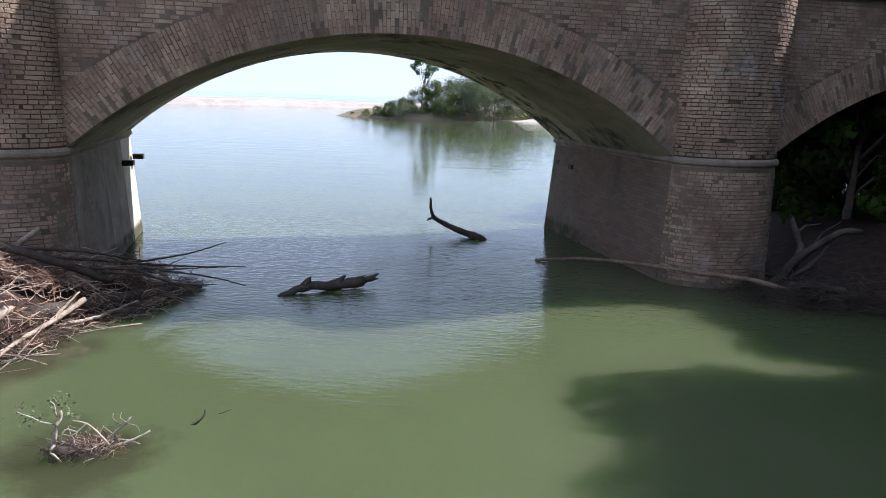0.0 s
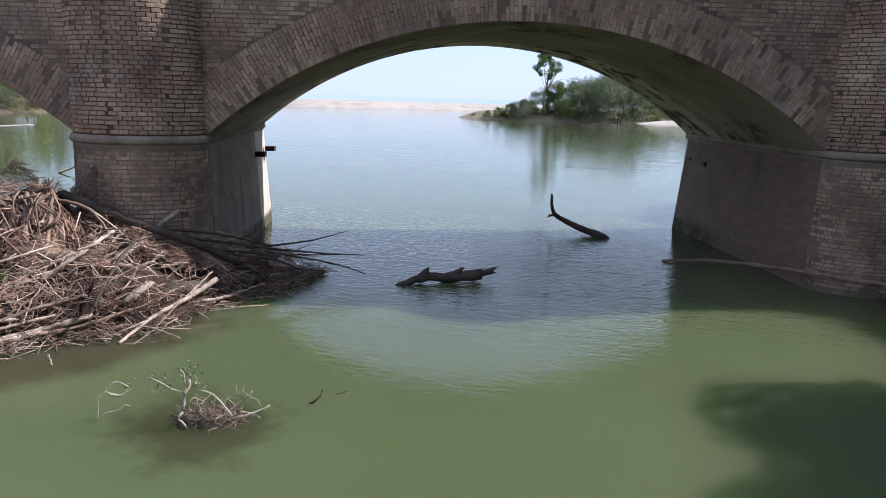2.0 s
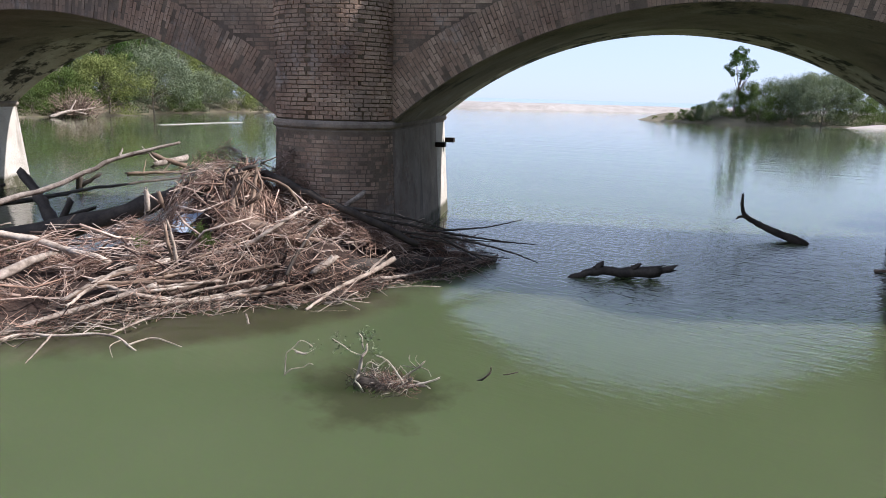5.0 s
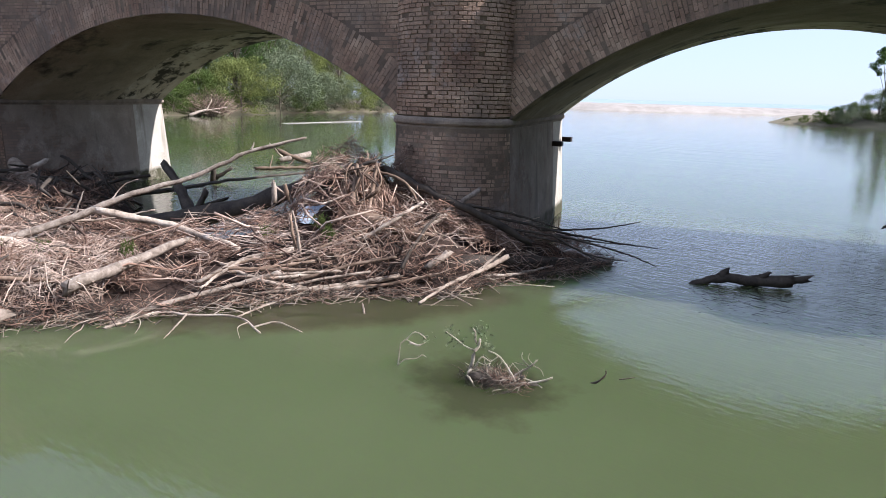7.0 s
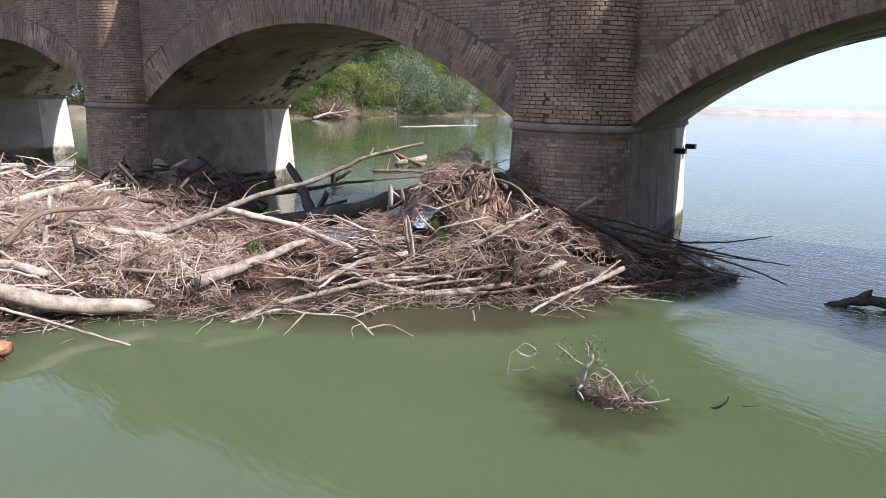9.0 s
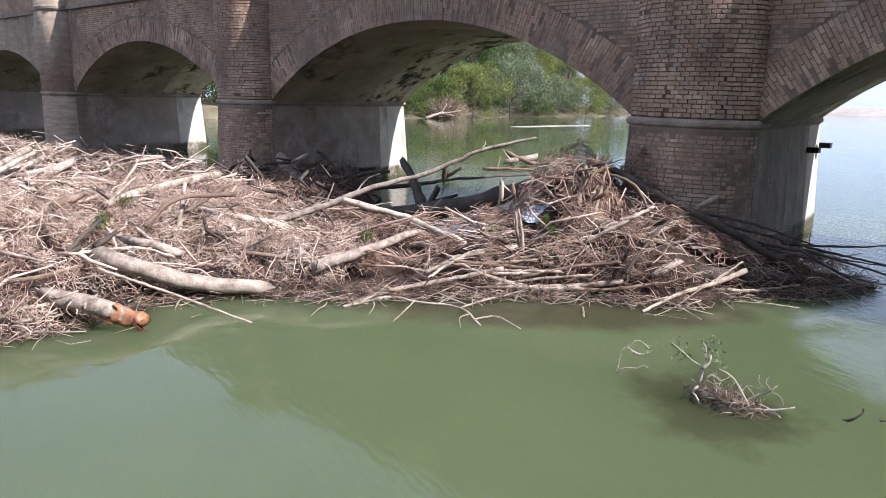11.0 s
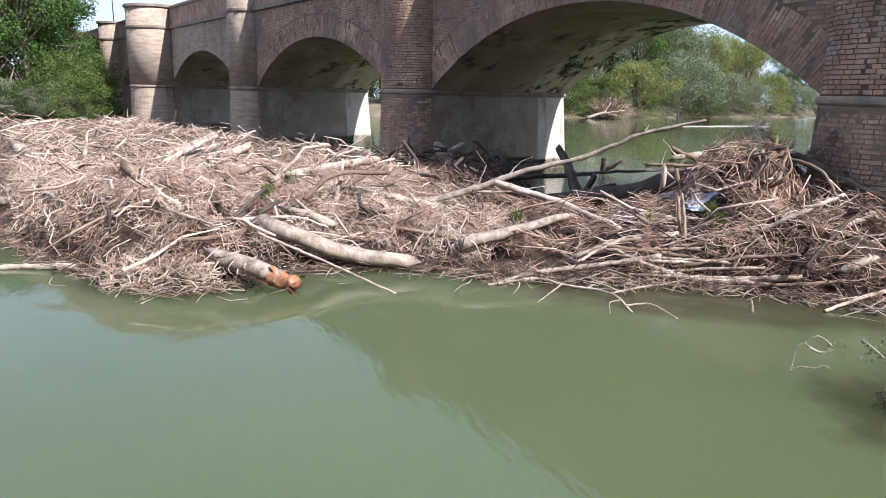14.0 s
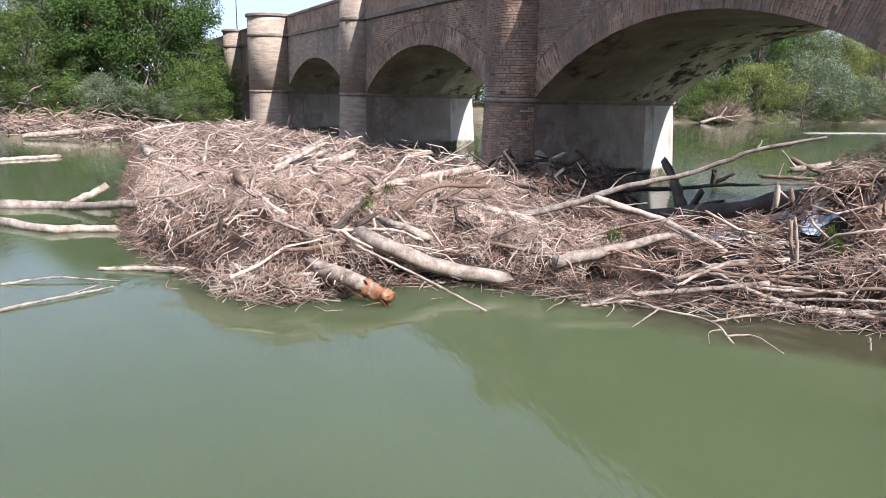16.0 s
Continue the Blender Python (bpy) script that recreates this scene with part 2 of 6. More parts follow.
def water_material():
    m, n, l, p = mat_nodes("river_water")
    co = n.new("ShaderNodeTexCoord").outputs["Object"]
    murk = tex(n, l, 0.12, 4, 0.6, co)
    r = ramp(n, [(0.3, (0.054, 0.067, 0.03)), (0.7, (0.071, 0.086, 0.041))])
    l.new(murk.outputs["Fac"], r.inputs[0])
    # Dark tint around the snag: sunken roots plus the shadow about them.
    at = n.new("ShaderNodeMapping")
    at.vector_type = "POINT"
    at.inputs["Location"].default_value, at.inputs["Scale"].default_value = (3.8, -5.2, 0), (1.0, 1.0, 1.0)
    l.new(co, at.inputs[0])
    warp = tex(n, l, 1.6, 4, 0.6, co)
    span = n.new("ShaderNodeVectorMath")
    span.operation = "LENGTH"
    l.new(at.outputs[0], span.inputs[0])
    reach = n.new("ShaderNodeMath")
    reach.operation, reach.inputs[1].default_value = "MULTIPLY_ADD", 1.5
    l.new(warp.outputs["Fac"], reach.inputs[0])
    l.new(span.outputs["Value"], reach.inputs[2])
    sunk_shade = ramp(n, [(0.75, (0.75, 0.75, 0.75)), (1.0, (0.15, 0.15, 0.15))])
    sunk_shade.color_ramp.elements.new(0.87).color = (0.45, 0.45, 0.45, 1)
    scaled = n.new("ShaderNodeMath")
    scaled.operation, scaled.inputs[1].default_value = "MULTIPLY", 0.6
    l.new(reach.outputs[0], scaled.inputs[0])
    l.new(scaled.outputs[0], sunk_shade.inputs[0])
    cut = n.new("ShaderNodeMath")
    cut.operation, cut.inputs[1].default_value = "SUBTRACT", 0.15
    l.new(sunk_shade.outputs[0], cut.inputs[0])
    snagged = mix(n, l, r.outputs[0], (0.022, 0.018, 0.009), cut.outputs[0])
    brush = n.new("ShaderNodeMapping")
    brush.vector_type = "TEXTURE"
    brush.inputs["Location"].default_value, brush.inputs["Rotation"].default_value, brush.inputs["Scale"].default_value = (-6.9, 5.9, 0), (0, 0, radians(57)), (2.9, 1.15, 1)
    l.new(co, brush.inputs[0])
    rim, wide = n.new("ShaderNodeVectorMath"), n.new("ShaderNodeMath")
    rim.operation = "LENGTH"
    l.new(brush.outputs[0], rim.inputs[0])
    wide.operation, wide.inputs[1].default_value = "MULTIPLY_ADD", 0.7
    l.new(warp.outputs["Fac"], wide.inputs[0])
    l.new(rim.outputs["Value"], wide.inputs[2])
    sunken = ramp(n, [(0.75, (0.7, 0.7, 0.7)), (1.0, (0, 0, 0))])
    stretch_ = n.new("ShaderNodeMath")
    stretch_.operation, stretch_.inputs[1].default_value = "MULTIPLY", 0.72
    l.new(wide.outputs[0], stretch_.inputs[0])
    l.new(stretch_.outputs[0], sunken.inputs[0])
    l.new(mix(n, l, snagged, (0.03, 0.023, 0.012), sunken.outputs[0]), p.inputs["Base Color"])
    p.inputs["Roughness"].default_value = 0.02
    p.inputs["IOR"].default_value = 1.33
    p.inputs["Subsurface Weight"].default_value = 1.0
    p.inputs["Subsurface Radius"].default_value = (0.7, 1.0, 0.5)
    p.inputs["Subsurface Scale"].default_value = 1.3
    p.subsurface_method = "BURLEY"
    w1, w2 = tex(n, l, 3.5, 2, 0.5, co, (0.6, 1.6, 1)), tex(n, l, 0.5, 2, 0.5, co)
    sm = n.new("ShaderNodeMath")
    sm.operation = "MULTIPLY"
    l.new(w1.outputs["Fac"], sm.inputs[0])
    l.new(w2.outputs["Fac"], sm.inputs[1])
    w3 = tex(n, l, 9.0, 2, 0.5, co, (0.5, 1.7, 1))
    add = n.new("ShaderNodeMath")
    add.operation, add.inputs[1].default_value = "MULTIPLY_ADD", 0.5
    l.new(w3.outputs["Fac"], add.inputs[0])
    l.new(sm.outputs[0], add.inputs[2])
    sep, wind = n.new("ShaderNodeSeparateXYZ"), n.new("ShaderNodeMapRange")
    l.new(co, sep.inputs[0])
    l.new(sep.outputs[1], wind.inputs["Value"])
    for key, val in (("From Min", 8.0), ("From Max", 11.0), ("To Min", 0.14), ("To Max", 1.0)):
        wind.inputs[key].default_value = val
    calm, both = n.new("ShaderNodeMapRange"), n.new("ShaderNodeMath")
    l.new(sep.outputs[1], calm.inputs["Value"])
    for key, val in (("From Min", 13.0), ("From Max", 19.0), ("To Min", 1.0), ("To Max", 0.13)):
        calm.inputs[key].default_value = val
    both.operation = "MULTIPLY"
    l.new(wind.outputs[0], both.inputs[0])
    l.new(calm.outputs[0], both.inputs[1])
    swell, far, lift = tex(n, l, 0.9, 2, 0.5, co, (0.22, 1.4, 1)), n.new("ShaderNodeMapRange"), n.new("ShaderNodeMath")
    l.new(sep.outputs[1], far.inputs["Value"])
    for key, val in (("From Min", 22.0), ("From Max", 45.0), ("To Min", 0.0), ("To Max", 6.0)):
        far.inputs[key].default_value = val
    lift.operation = "MULTIPLY_ADD"
    l.new(swell.outputs["Fac"], lift.inputs[0])
    l.new(far.outputs[0], lift.inputs[1])
    l.new(add.outputs[0], lift.inputs[2])
    bm_ = bump(n, l, p, lift.outputs[0], 0.35, 0.03)
    l.new(both.outputs[0], bm_.inputs["Strength"])
    return m


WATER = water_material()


# ---- mesh helpers ----
def mesh_of(name, verts, faces, material, smooth=False):
    me = bpy.data.meshes.new(name)
    me.from_pydata([tuple(map(float, v)) for v in verts], [], [tuple(map(int, f)) for f in faces])
    me.materials.append(material)
    if smooth:
        me.shade_smooth()
    return me


def part(name, me, parent, label=""):
    ob = new(name, me)
    ob.parent = parent
    return tagged(ob, label) if label else ob


def box_data(x0, x1, y0, y1, z0, z1):
    v = [(x, y, z) for z in (z0, z1) for y in (y0, y1) for x in (x0, x1)]
    f = [(0, 2, 3, 1), (4, 5, 7, 6), (0, 1, 5, 4), (1, 3, 7, 5), (3, 2, 6, 7), (2, 0, 4, 6)]
    return v, f


def tube_data(points, radii, sides=7, closed=True, wobble=0.0, rng=None):
    """A bent tapering tube through points."""
    pts = [Vector(p) for p in points]
    verts, faces = [], []
    ref = Vector((0.31, 0.17, 0.93))
    for i, p in enumerate(pts):
        d = (pts[min(i + 1, len(pts) - 1)] - pts[max(i - 1, 0)]).normalized()
        a = d.cross(ref)
        if a.length < 0.1:
            a = d.cross(Vector((1, 0, 0)))
        a.normalize()
        b = d.cross(a)
        for k in range(sides):
            an = 2 * math.pi * k / sides
            rr = radii[i] * (1 + (rng.uniform(-wobble, wobble) if rng and wobble else 0))
            verts.append(p + a * math.cos(an) * rr + b * math.sin(an) * rr)
    for i in range(len(pts) - 1):
        for k in range(sides):
            k2 = (k + 1) % sides
            faces.append((i * sides + k, i * sides + k2, (i + 1) * sides + k2, (i + 1) * sides + k))
    if closed:
        faces.append(tuple(range(sides - 1, -1, -1)))
        faces.append(tuple((len(pts) - 1) * sides + k for k in range(sides)))
    return verts, faces


def join_data(items):
    verts, faces = [], []
    for v, f in items:
        o = len(verts)
        verts.extend(v)
        faces.extend([tuple(i + o for i in q) for q in f])
    return verts, faces


# ---- bridge ----
PITCH, HALF, SPRING, CROWN, DEPTH = 12.65, 1.06, 2.43, 4.38, 5.55
RING, DECK, PARAPET = 0.75, 5.5, 6.62
BR = Matrix.Translation((-7.885, 9.589, 0)) @ Matrix.Rotation(radians(18), 4, "Z")
bridge = tagged(new("bridge"), "old brick arch bridge with round cutwater piers standing in the river", "bridge", kind="structure")
bridge.matrix_world = BR
S2 = PITCH / 2 - HALF
# the vaults and piers stand slightly askew to the face of the bridge
SKEW = Matrix(((1, -0.04, 0, 0.08), (0, 1, 0, 0), (0, 0, 1, 0), (0, 0, 0, 1)))


def bridge_part(name, me, label=""):
    ob = part(name, me, bridge, label)
    ob.matrix_parent_inverse = SKEW
    return ob


REAR_FROM = 4.3  # where the paler plaster of the rear begins
CROWNS = {0: 4.4, -1: 4.28, -2: 4.2, -3: 4.16}


def arch_of(k):
    """Rise, radius and half angle of the arch of bay k."""
    rise = CROWNS.get(k, 4.3 if k > 0 else 4.15) - SPRING
    rad = (S2 * S2 + rise * rise) / (2 * rise)
    return rise, rad, math.asin(S2 / rad)


def arc_height(x, rise, rad, thick=0.0):
    r2 = rad + thick
    return math.sqrt(max(r2 * r2 - x * x, 0)) - (rad - rise) + SPRING


def bay_mesh(rise, rad, base):
    n = 40
    xs = [-PITCH / 2, -S2 - 1e-3] + [S2 * math.sin(-math.pi / 2 + math.pi * i / n) for i in range(n + 1)] + [S2 + 1e-3, PITCH / 2]
    verts, faces = [], []
    for x in xs:
        zb = SPRING - 0.1 if abs(x) > S2 else arc_height(x, rise, rad)
        verts += [(x, 0, zb), (x, 0, DECK), (x, DEPTH, zb), (x, DEPTH, DECK)]
    for i in range(len(xs) - 1):
        a, b = 4 * i, 4 * i + 4
        faces += [(a, b, b + 1, a + 1), (a + 2, a + 3, b + 3, b + 2), (a, a + 2, b + 2, b), (a + 1, b + 1, b + 3, a + 3)]
    me = mesh_of("spandrel_wall", verts, faces, base)
    me.materials.append(SOFFIT)
    for p_ in me.polygons:
        if p_.normal.z < -0.2:
            p_.material_index = 1
    return me


def lining_mesh(rise, rad, v0, v1, drop, seed):
    """A coat of plaster under the vault, with a broken edge towards the back."""
    n, m = 36, 10
    verts, faces = [], []
    for i in range(n + 1):
        x = (S2 - 0.01) * math.sin(-math.pi / 2 + math.pi * i / n)
        back = v1 + 0.12 * noise.noise((x * 0.5, seed, 0.5)) + 0.05 * noise.noise((x * 3.1, seed, 4.5))
        for j in range(m + 1):
            verts.append((x, v0 + (back - v0) * j / m, arc_height(x, rise, rad) - drop * (j > 0)))
        verts.append((x, back + 0.004, arc_height(x, rise, rad) + 0.02))
    w = m + 2
    for i in range(n):
        for j in range(m + 1):
            faces.append((i * w + j, i * w + j + 1, (i + 1) * w + j + 1, (i + 1) * w + j))
    return mesh_of("vault_lining", verts, faces, VAULT, False)


def pier_outline(half, front_r, depth, grow=0.0, n=20, fwd=0.0, nose=1.0):
    """Plan of a pier with a round nose towards the front (-v), grown outwards."""
    pts = [(half + grow, depth + grow), (-half - grow, depth + grow), (-half - grow, REAR_FROM), (-half - grow, 0)]
    r = front_r + grow
    for i in range(n + 1):
        a = math.pi + math.pi * i / n
        pts.append((r * math.cos(a), (front_r * nose + grow) * math.sin(a) + fwd))
    pts += [(half + grow, 0), (half + grow, REAR_FROM)]
    return pts


def loft(outlines, cap=True):
    """Skin outlines [(points2d, z)] of equal length."""
    m = len(outlines[0][0])
    verts, faces = [], []
    for pts, z in outlines:
        verts += [(x, y, z) for x, y in pts]
    for i in range(len(outlines) - 1):
        for k in range(m):
            k2 = (k + 1) % m
            faces.append((i * m + k, i * m + k2, (i + 1) * m + k2, (i + 1) * m + k))
    if cap:
        faces.append(tuple(range(m - 1, -1, -1)))
        faces.append(tuple((len(outlines) - 1) * m + k for k in range(m)))
    return verts, faces


NOSES = {1: 0.66, 0: 0.71, -1: 0.73, -2: 0.7}


def circle(r, n=48, nose=1.0):
    return [(r * math.cos(2 * math.pi * i / n), r * nose * math.sin(2 * math.pi * i / n)) for i in range(n)]


for k in range(-5, 2):
    ob = bridge_part("spandrel_wall", bay_mesh(*arch_of(k)[:2], FARBRICK if k < -2 else MORTAR))
    ob.location = ((k + 0.5) * PITCH, 0, 0)
    ob = bridge_part("vault_lining", lining_mesh(*arch_of(k)[:2], 0.03, 3.6, 0.05, k * 3.7), "stained olive-brown plaster under the vault")
    ob.location = ((k + 0.5) * PITCH, 0, 0)

for k in range(-5, 3):
    r = 1.5 if k == -3 else 1.06
    x = k * PITCH
    fwd = -0.5 if k == -3 else 0.0
    nose = NOSES.get(k, 1.0)
    c_ = 0.016 if -2 < k < 2 else 0.0
    pier = bridge_part("pier", mesh_of("pier", *loft([(pier_outline(1.18, r + 0.1, DEPTH + 0.1, fwd=fwd, nose=nose), -1.5), (pier_outline(1.16, r + 0.08, DEPTH + 0.08, fwd=fwd, nose=nose), 0), (pier_outline(1.03, r, DEPTH - 0.05, fwd=fwd, nose=nose), SPRING - 0.15)]), BARE_SHADED if k > 0 else PLASTER))
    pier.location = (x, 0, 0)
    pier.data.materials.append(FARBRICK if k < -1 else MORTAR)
    pier.data.materials.append(REARPLASTER)
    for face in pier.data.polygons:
        face.material_index = 1 if face.center.y < -0.02 else 2 if face.center.y > REAR_FROM and k < 1 else 0
    band = [(0.0, -0.17), (0.004, -0.13), (0.035, -0.115), (0.052, -0.09), (0.052, -0.045), (0.03, -0.005), (0.0, 0.01)]
    corn = bridge_part("cornice", mesh_of("cornice", *loft([(pier_outline(1.03, r, DEPTH - 0.05, g, fwd=fwd, nose=nose), SPRING + dz) for g, dz in band]), STONE))
    corn.location = (x, 0, 0)
    col = bridge_part("round_pilaster", mesh_of("round_pilaster", *loft([(circle(r - c_, nose=nose), SPRING - 0.1), (circle(r - c_ - 0.002, nose=nose), DECK + 0.1), (circle(r - 0.02, nose=nose), DECK + 0.12), (circle(r - 0.02, nose=nose), PARAPET)]), FARBRICK if k < -1 else MORTAR, True))
    col.location = (x, fwd, 0)
    ring = [(0.0, -0.1), (0.07, -0.05), (0.1, 0.0), (0.1, 0.09), (0.03, 0.14), (0.0, 0.14)]
    st = bridge_part("string_course", mesh_of("string_course", *loft([(circle(r - 0.03 + g, nose=nose), DECK + dz) for g, dz in ring]), STONE))
    st.location = (x, fwd, 0)
    cp = bridge_part("coping", mesh_of("coping", *loft([(circle(r - 0.02 + g, nose=nose), PARAPET + dz) for g, dz in [(0, -0.08), (0.09, -0.02), (0.09, 0.1), (0.03, 0.13)]]), STONE))
    cp.location = (x, fwd, 0)

def long_box(name, y0, y1, z0, z1, material):
    for k in range(-5, 2):
        ob = bridge_part(name, mesh_of(name, *box_data(-PITCH / 2, PITCH / 2, y0, y1, z0, z1), material))
        ob.location = ((k + 0.5) * PITCH, 0, 0)

long_box("string_course", -0.1, 0.2, DECK - 0.02, DECK + 0.14, STONE)
long_box("parapet", 0.0, 0.35, DECK + 0.14, PARAPET - 0.08, BRICK)
long_box("coping", -0.06, 0.41, PARAPET - 0.08, PARAPET + 0.02, STONE)
long_box("parapet", DEPTH - 0.35, DEPTH, DECK, PARAPET - 0.08, BRICK)

# saddle-backed stones along the coping
stone_block = mesh_of("coping_stone", *loft([([(-0.13, -0.02), (0.13, -0.02), (0.13, 0.4), (-0.13, 0.4)], 0.0), ([(-0.12, 0.0), (0.12, 0.0), (0.12, 0.38), (-0.12, 0.38)], 0.05), ([(-0.09, 0.06), (0.09, 0.06), (0.09, 0.3), (-0.09, 0.3)], 0.085)]), STONE)
for k in range(-5, -1):
    for i in range(34):
        ob = bridge_part("coping_stone", stone_block)
        ob.location = (k * PITCH + 1.05 + i * 0.32, 0, PARAPET + 0.018)

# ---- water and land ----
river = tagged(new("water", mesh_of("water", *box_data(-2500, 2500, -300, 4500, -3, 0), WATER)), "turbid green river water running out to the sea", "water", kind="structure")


def sea_material():
    m, n, l, p = mat_nodes("sea_water")
    co = n.new("ShaderNodeTexCoord").outputs["Object"]
    t = tex(n, l, 0.02, 4, 0.6, co, (0.2, 1, 1))
    r = ramp(n, [(0.35, (0.2, 0.255, 0.285)), (0.65, (0.29, 0.34, 0.365))])
    l.new(t.outputs["Fac"], r.inputs[0])
    l.new(r.outputs[0], p.inputs["Base Color"])
    p.inputs["Roughness"].default_value = 0.6
    p.inputs["Specular IOR Level"].default_value = 0.1
    return m


tagged(new("sea", mesh_of("sea", *box_data(-2490, 2490, 232, 4490, -2.9, 0.03), sea_material())), "pale blue choppy sea beyond the beach", "sea", kind="structure")


def land(name, outline, height, material, label, category, seed=1, res=1.0, rough=0.4):
    """A low bank: a grid inside an outline that falls to below the water at its edge."""
    pts = np.array(outline, float)
    x0, y0 = pts.min(0) - res
    x1, y1 = pts.max(0) + res
    xs, ys = np.arange(x0, x1 + res, res), np.arange(y0, y1 + res, res)
    gx, gy = np.meshgrid(xs, ys, indexing="ij")
    d = signed_depth(np.stack([gx.ravel(), gy.ravel()], 1), pts).reshape(gx.shape)
    verts, faces = [], []
    for i in range(len(xs)):
        for j in range(len(ys)):
            h = max(-0.6, min(height, d[i, j] * 0.35 if d[i, j] > 0 else d[i, j]))
            if h > 0:
                h += rough * height * (noise.noise((gx[i, j] * 0.15, gy[i, j] * 0.15, seed)))
            verts.append((gx[i, j], gy[i, j], h))
    m = len(ys)
    for i in range(len(xs) - 1):
        for j in range(m - 1):
            if max(d[i, j], d[i + 1, j], d[i, j + 1], d[i + 1, j + 1]) > -1.5 * res:
                faces.append((i * m + j, (i + 1) * m + j, (i + 1) * m + j + 1, i * m + j + 1))
    return tagged(new(name, mesh_of(name, verts, faces, material, True)), label, category, kind="structure")


def signed_depth(p, poly):
    """Distance from the outline, positive inside."""
    a, b = poly, np.roll(poly, -1, 0)
    best = np.full(len(p), 1e9)
    inside = np.zeros(len(p), bool)
    for (ax, ay), (bx, by) in zip(a, b):
        ex, ey = bx - ax, by - ay
        t = np.clip(((p[:, 0] - ax) * ex + (p[:, 1] - ay) * ey) / (ex * ex + ey * ey + 1e-12), 0, 1)
        best = np.minimum(best, np.hypot(p[:, 0] - ax - t * ex, p[:, 1] - ay - t * ey))
        c = ((ay > p[:, 1]) != (by > p[:, 1])) & (p[:, 0] < ex * (p[:, 1] - ay) / (ey if abs(ey) > 1e-12 else 1e-12) + ax)
        inside ^= c
    return np.where(inside, best, -best)


land("ground", [(-100, 8), (-63, 10), (-62, 22), (-64, 34), (-66, 45), (-72, 60), (-73, 76), (-90, 100), (-140, 130), (-160, 60)], 1.2, SOIL, "wooded far river bank", "bank", 3, 2.5)
land("ground", [(-48, -13), (-49, -20), (-44, -40), (-30, -80), (-90, -80), (-100, 0), (-60, -4), (-50, -6)], 1.0, SOIL, "wooded river bank at the end of the bridge", "bank", 4, 2.0)
land("ground", [(-31, 122), (-29, 113), (-21, 108.5), (-13, 108), (-4, 116), (7, 143), (30, 120), (60, 60), (90, 150), (40, 175), (-5, 160)], 1.2, SOIL, "overgrown spit by the river mouth", "bank", 5, 2.5)
# the right bank gets the dark debris soil to deepen its tree shade
land("ground", [(7.0, 24), (6.0, 18), (5.6, 14.4), (5.9, 12.6), (6.6, 11.8), (7.5, 7), (7, 0), (8, -12), (40, -20), (60, 60), (30, 40), (12, 24)], 0.8, MUCK, "shaded right river bank", "bank", 6, 1.0)
land("beach", [(-130, 190), (-80, 158), (-50, 190), (-22, 200), (30, 190), (60, 260), (-60, 240), (-160, 240)], 1.35, SAND, "pale sandy beach at the river mouth", "beach", 7, 5.0)

# ---- driftwood heap ----
HEAP = [(-5.25, 10.9), (-5.5, 9.4), (-5.95, 8.4), (-6.1, 7.3), (-6.9, 6.5), (-7.5, 5.6), (-7.9, 4.7), (-8.3, 3.6), (-8.9, 2.8), (-9.25, 2.2),
        (-9.3, 1.2), (-8.75, 0.3), (-8.6, -0.4), (-9.4, -1.05), (-10.6, -1.9), (-12.2, -2.8), (-14.9, -3.6), (-19, -4.6), (-24.7, -5.8), (-30, -7.5), (-40, -9), (-44, -4),
        (-36, -0.5), (-31.5, 1.0), (-27, 2.6), (-22, 4.2), (-19.3, 5.2), (-19.0, 8.4), (-17.4, 8.2), (-15.2, 7.4), (-14.0, 6.4), (-12.6, 5.6), (-11.2, 6.2), (-10.3, 7.4), (-9.4, 9.0), (-8.0, 10.2), (-6.6, 11.2)]
CTRL = np.array([(-5.6, 10.2, .2), (-6.6, 9.0, .55), (-8.5, 8.3, 1.7), (-8.1, 7.6, 1.45), (-7.5, 7.2, .95), (-7.3, 6.6, .5), (-8.5, 5.6, .5), (-9.6, 6.3, .42), (-9.5, 4.2, .4), (-10.5, 3.2, .4), (-8.4, 4.3, .14),
                 (-11.5, 4.8, .3), (-10, 1.0, .7), (-11.5, -.3, .88), (-13, .5, .74), (-14, 2.8, .58), (-12.5, 3.0, .42), (-16, -1.5, .58), (-18, 1.5, .55), (-22, 0, .45),
                 (-26, -2, .4), (-32, -3, .4), (-40, -6, .4), (-16, 5.0, .4), (-17.3, 6.6, .5), (-18.6, 7.4, .5)])
POLY = np.array(HEAP)


HOLLOWS = [(-9.85, 0.75, 0.7, 0.3), (-10.15, 1.35, 0.75, 0.35), (-9.55, 1.75, 0.5, 0.3), (-9.3, 2.75, 0.6, 0.3), (-10.3, 2.1, 0.5, 0.35), (-11.3, 1.3, 0.5, 0.35), (-12.3, 2.2, 0.6, 0.4), (-11.2, 3.9, 0.6, 0.4), (-8.75, 4.9, 0.6, 0.3), (-9.2, 5.6, 0.5, 0.35),
           (-8.0, 6.75, 0.55, 0.28), (-7.5, 7.75, 0.45, 0.3), (-10.6, -0.2, 0.45, 0.3), (-9.7, -0.55, 0.45, 0.3), (-13.2, -0.9, 0.4, 0.5), (-14.5, 0.9, 0.45, 0.5), (-12.0, 0.6, 0.4, 0.4), (-7.0, 8.3, 0.5, 0.35), (-15.8, 2.6, 0.5, 0.6)]


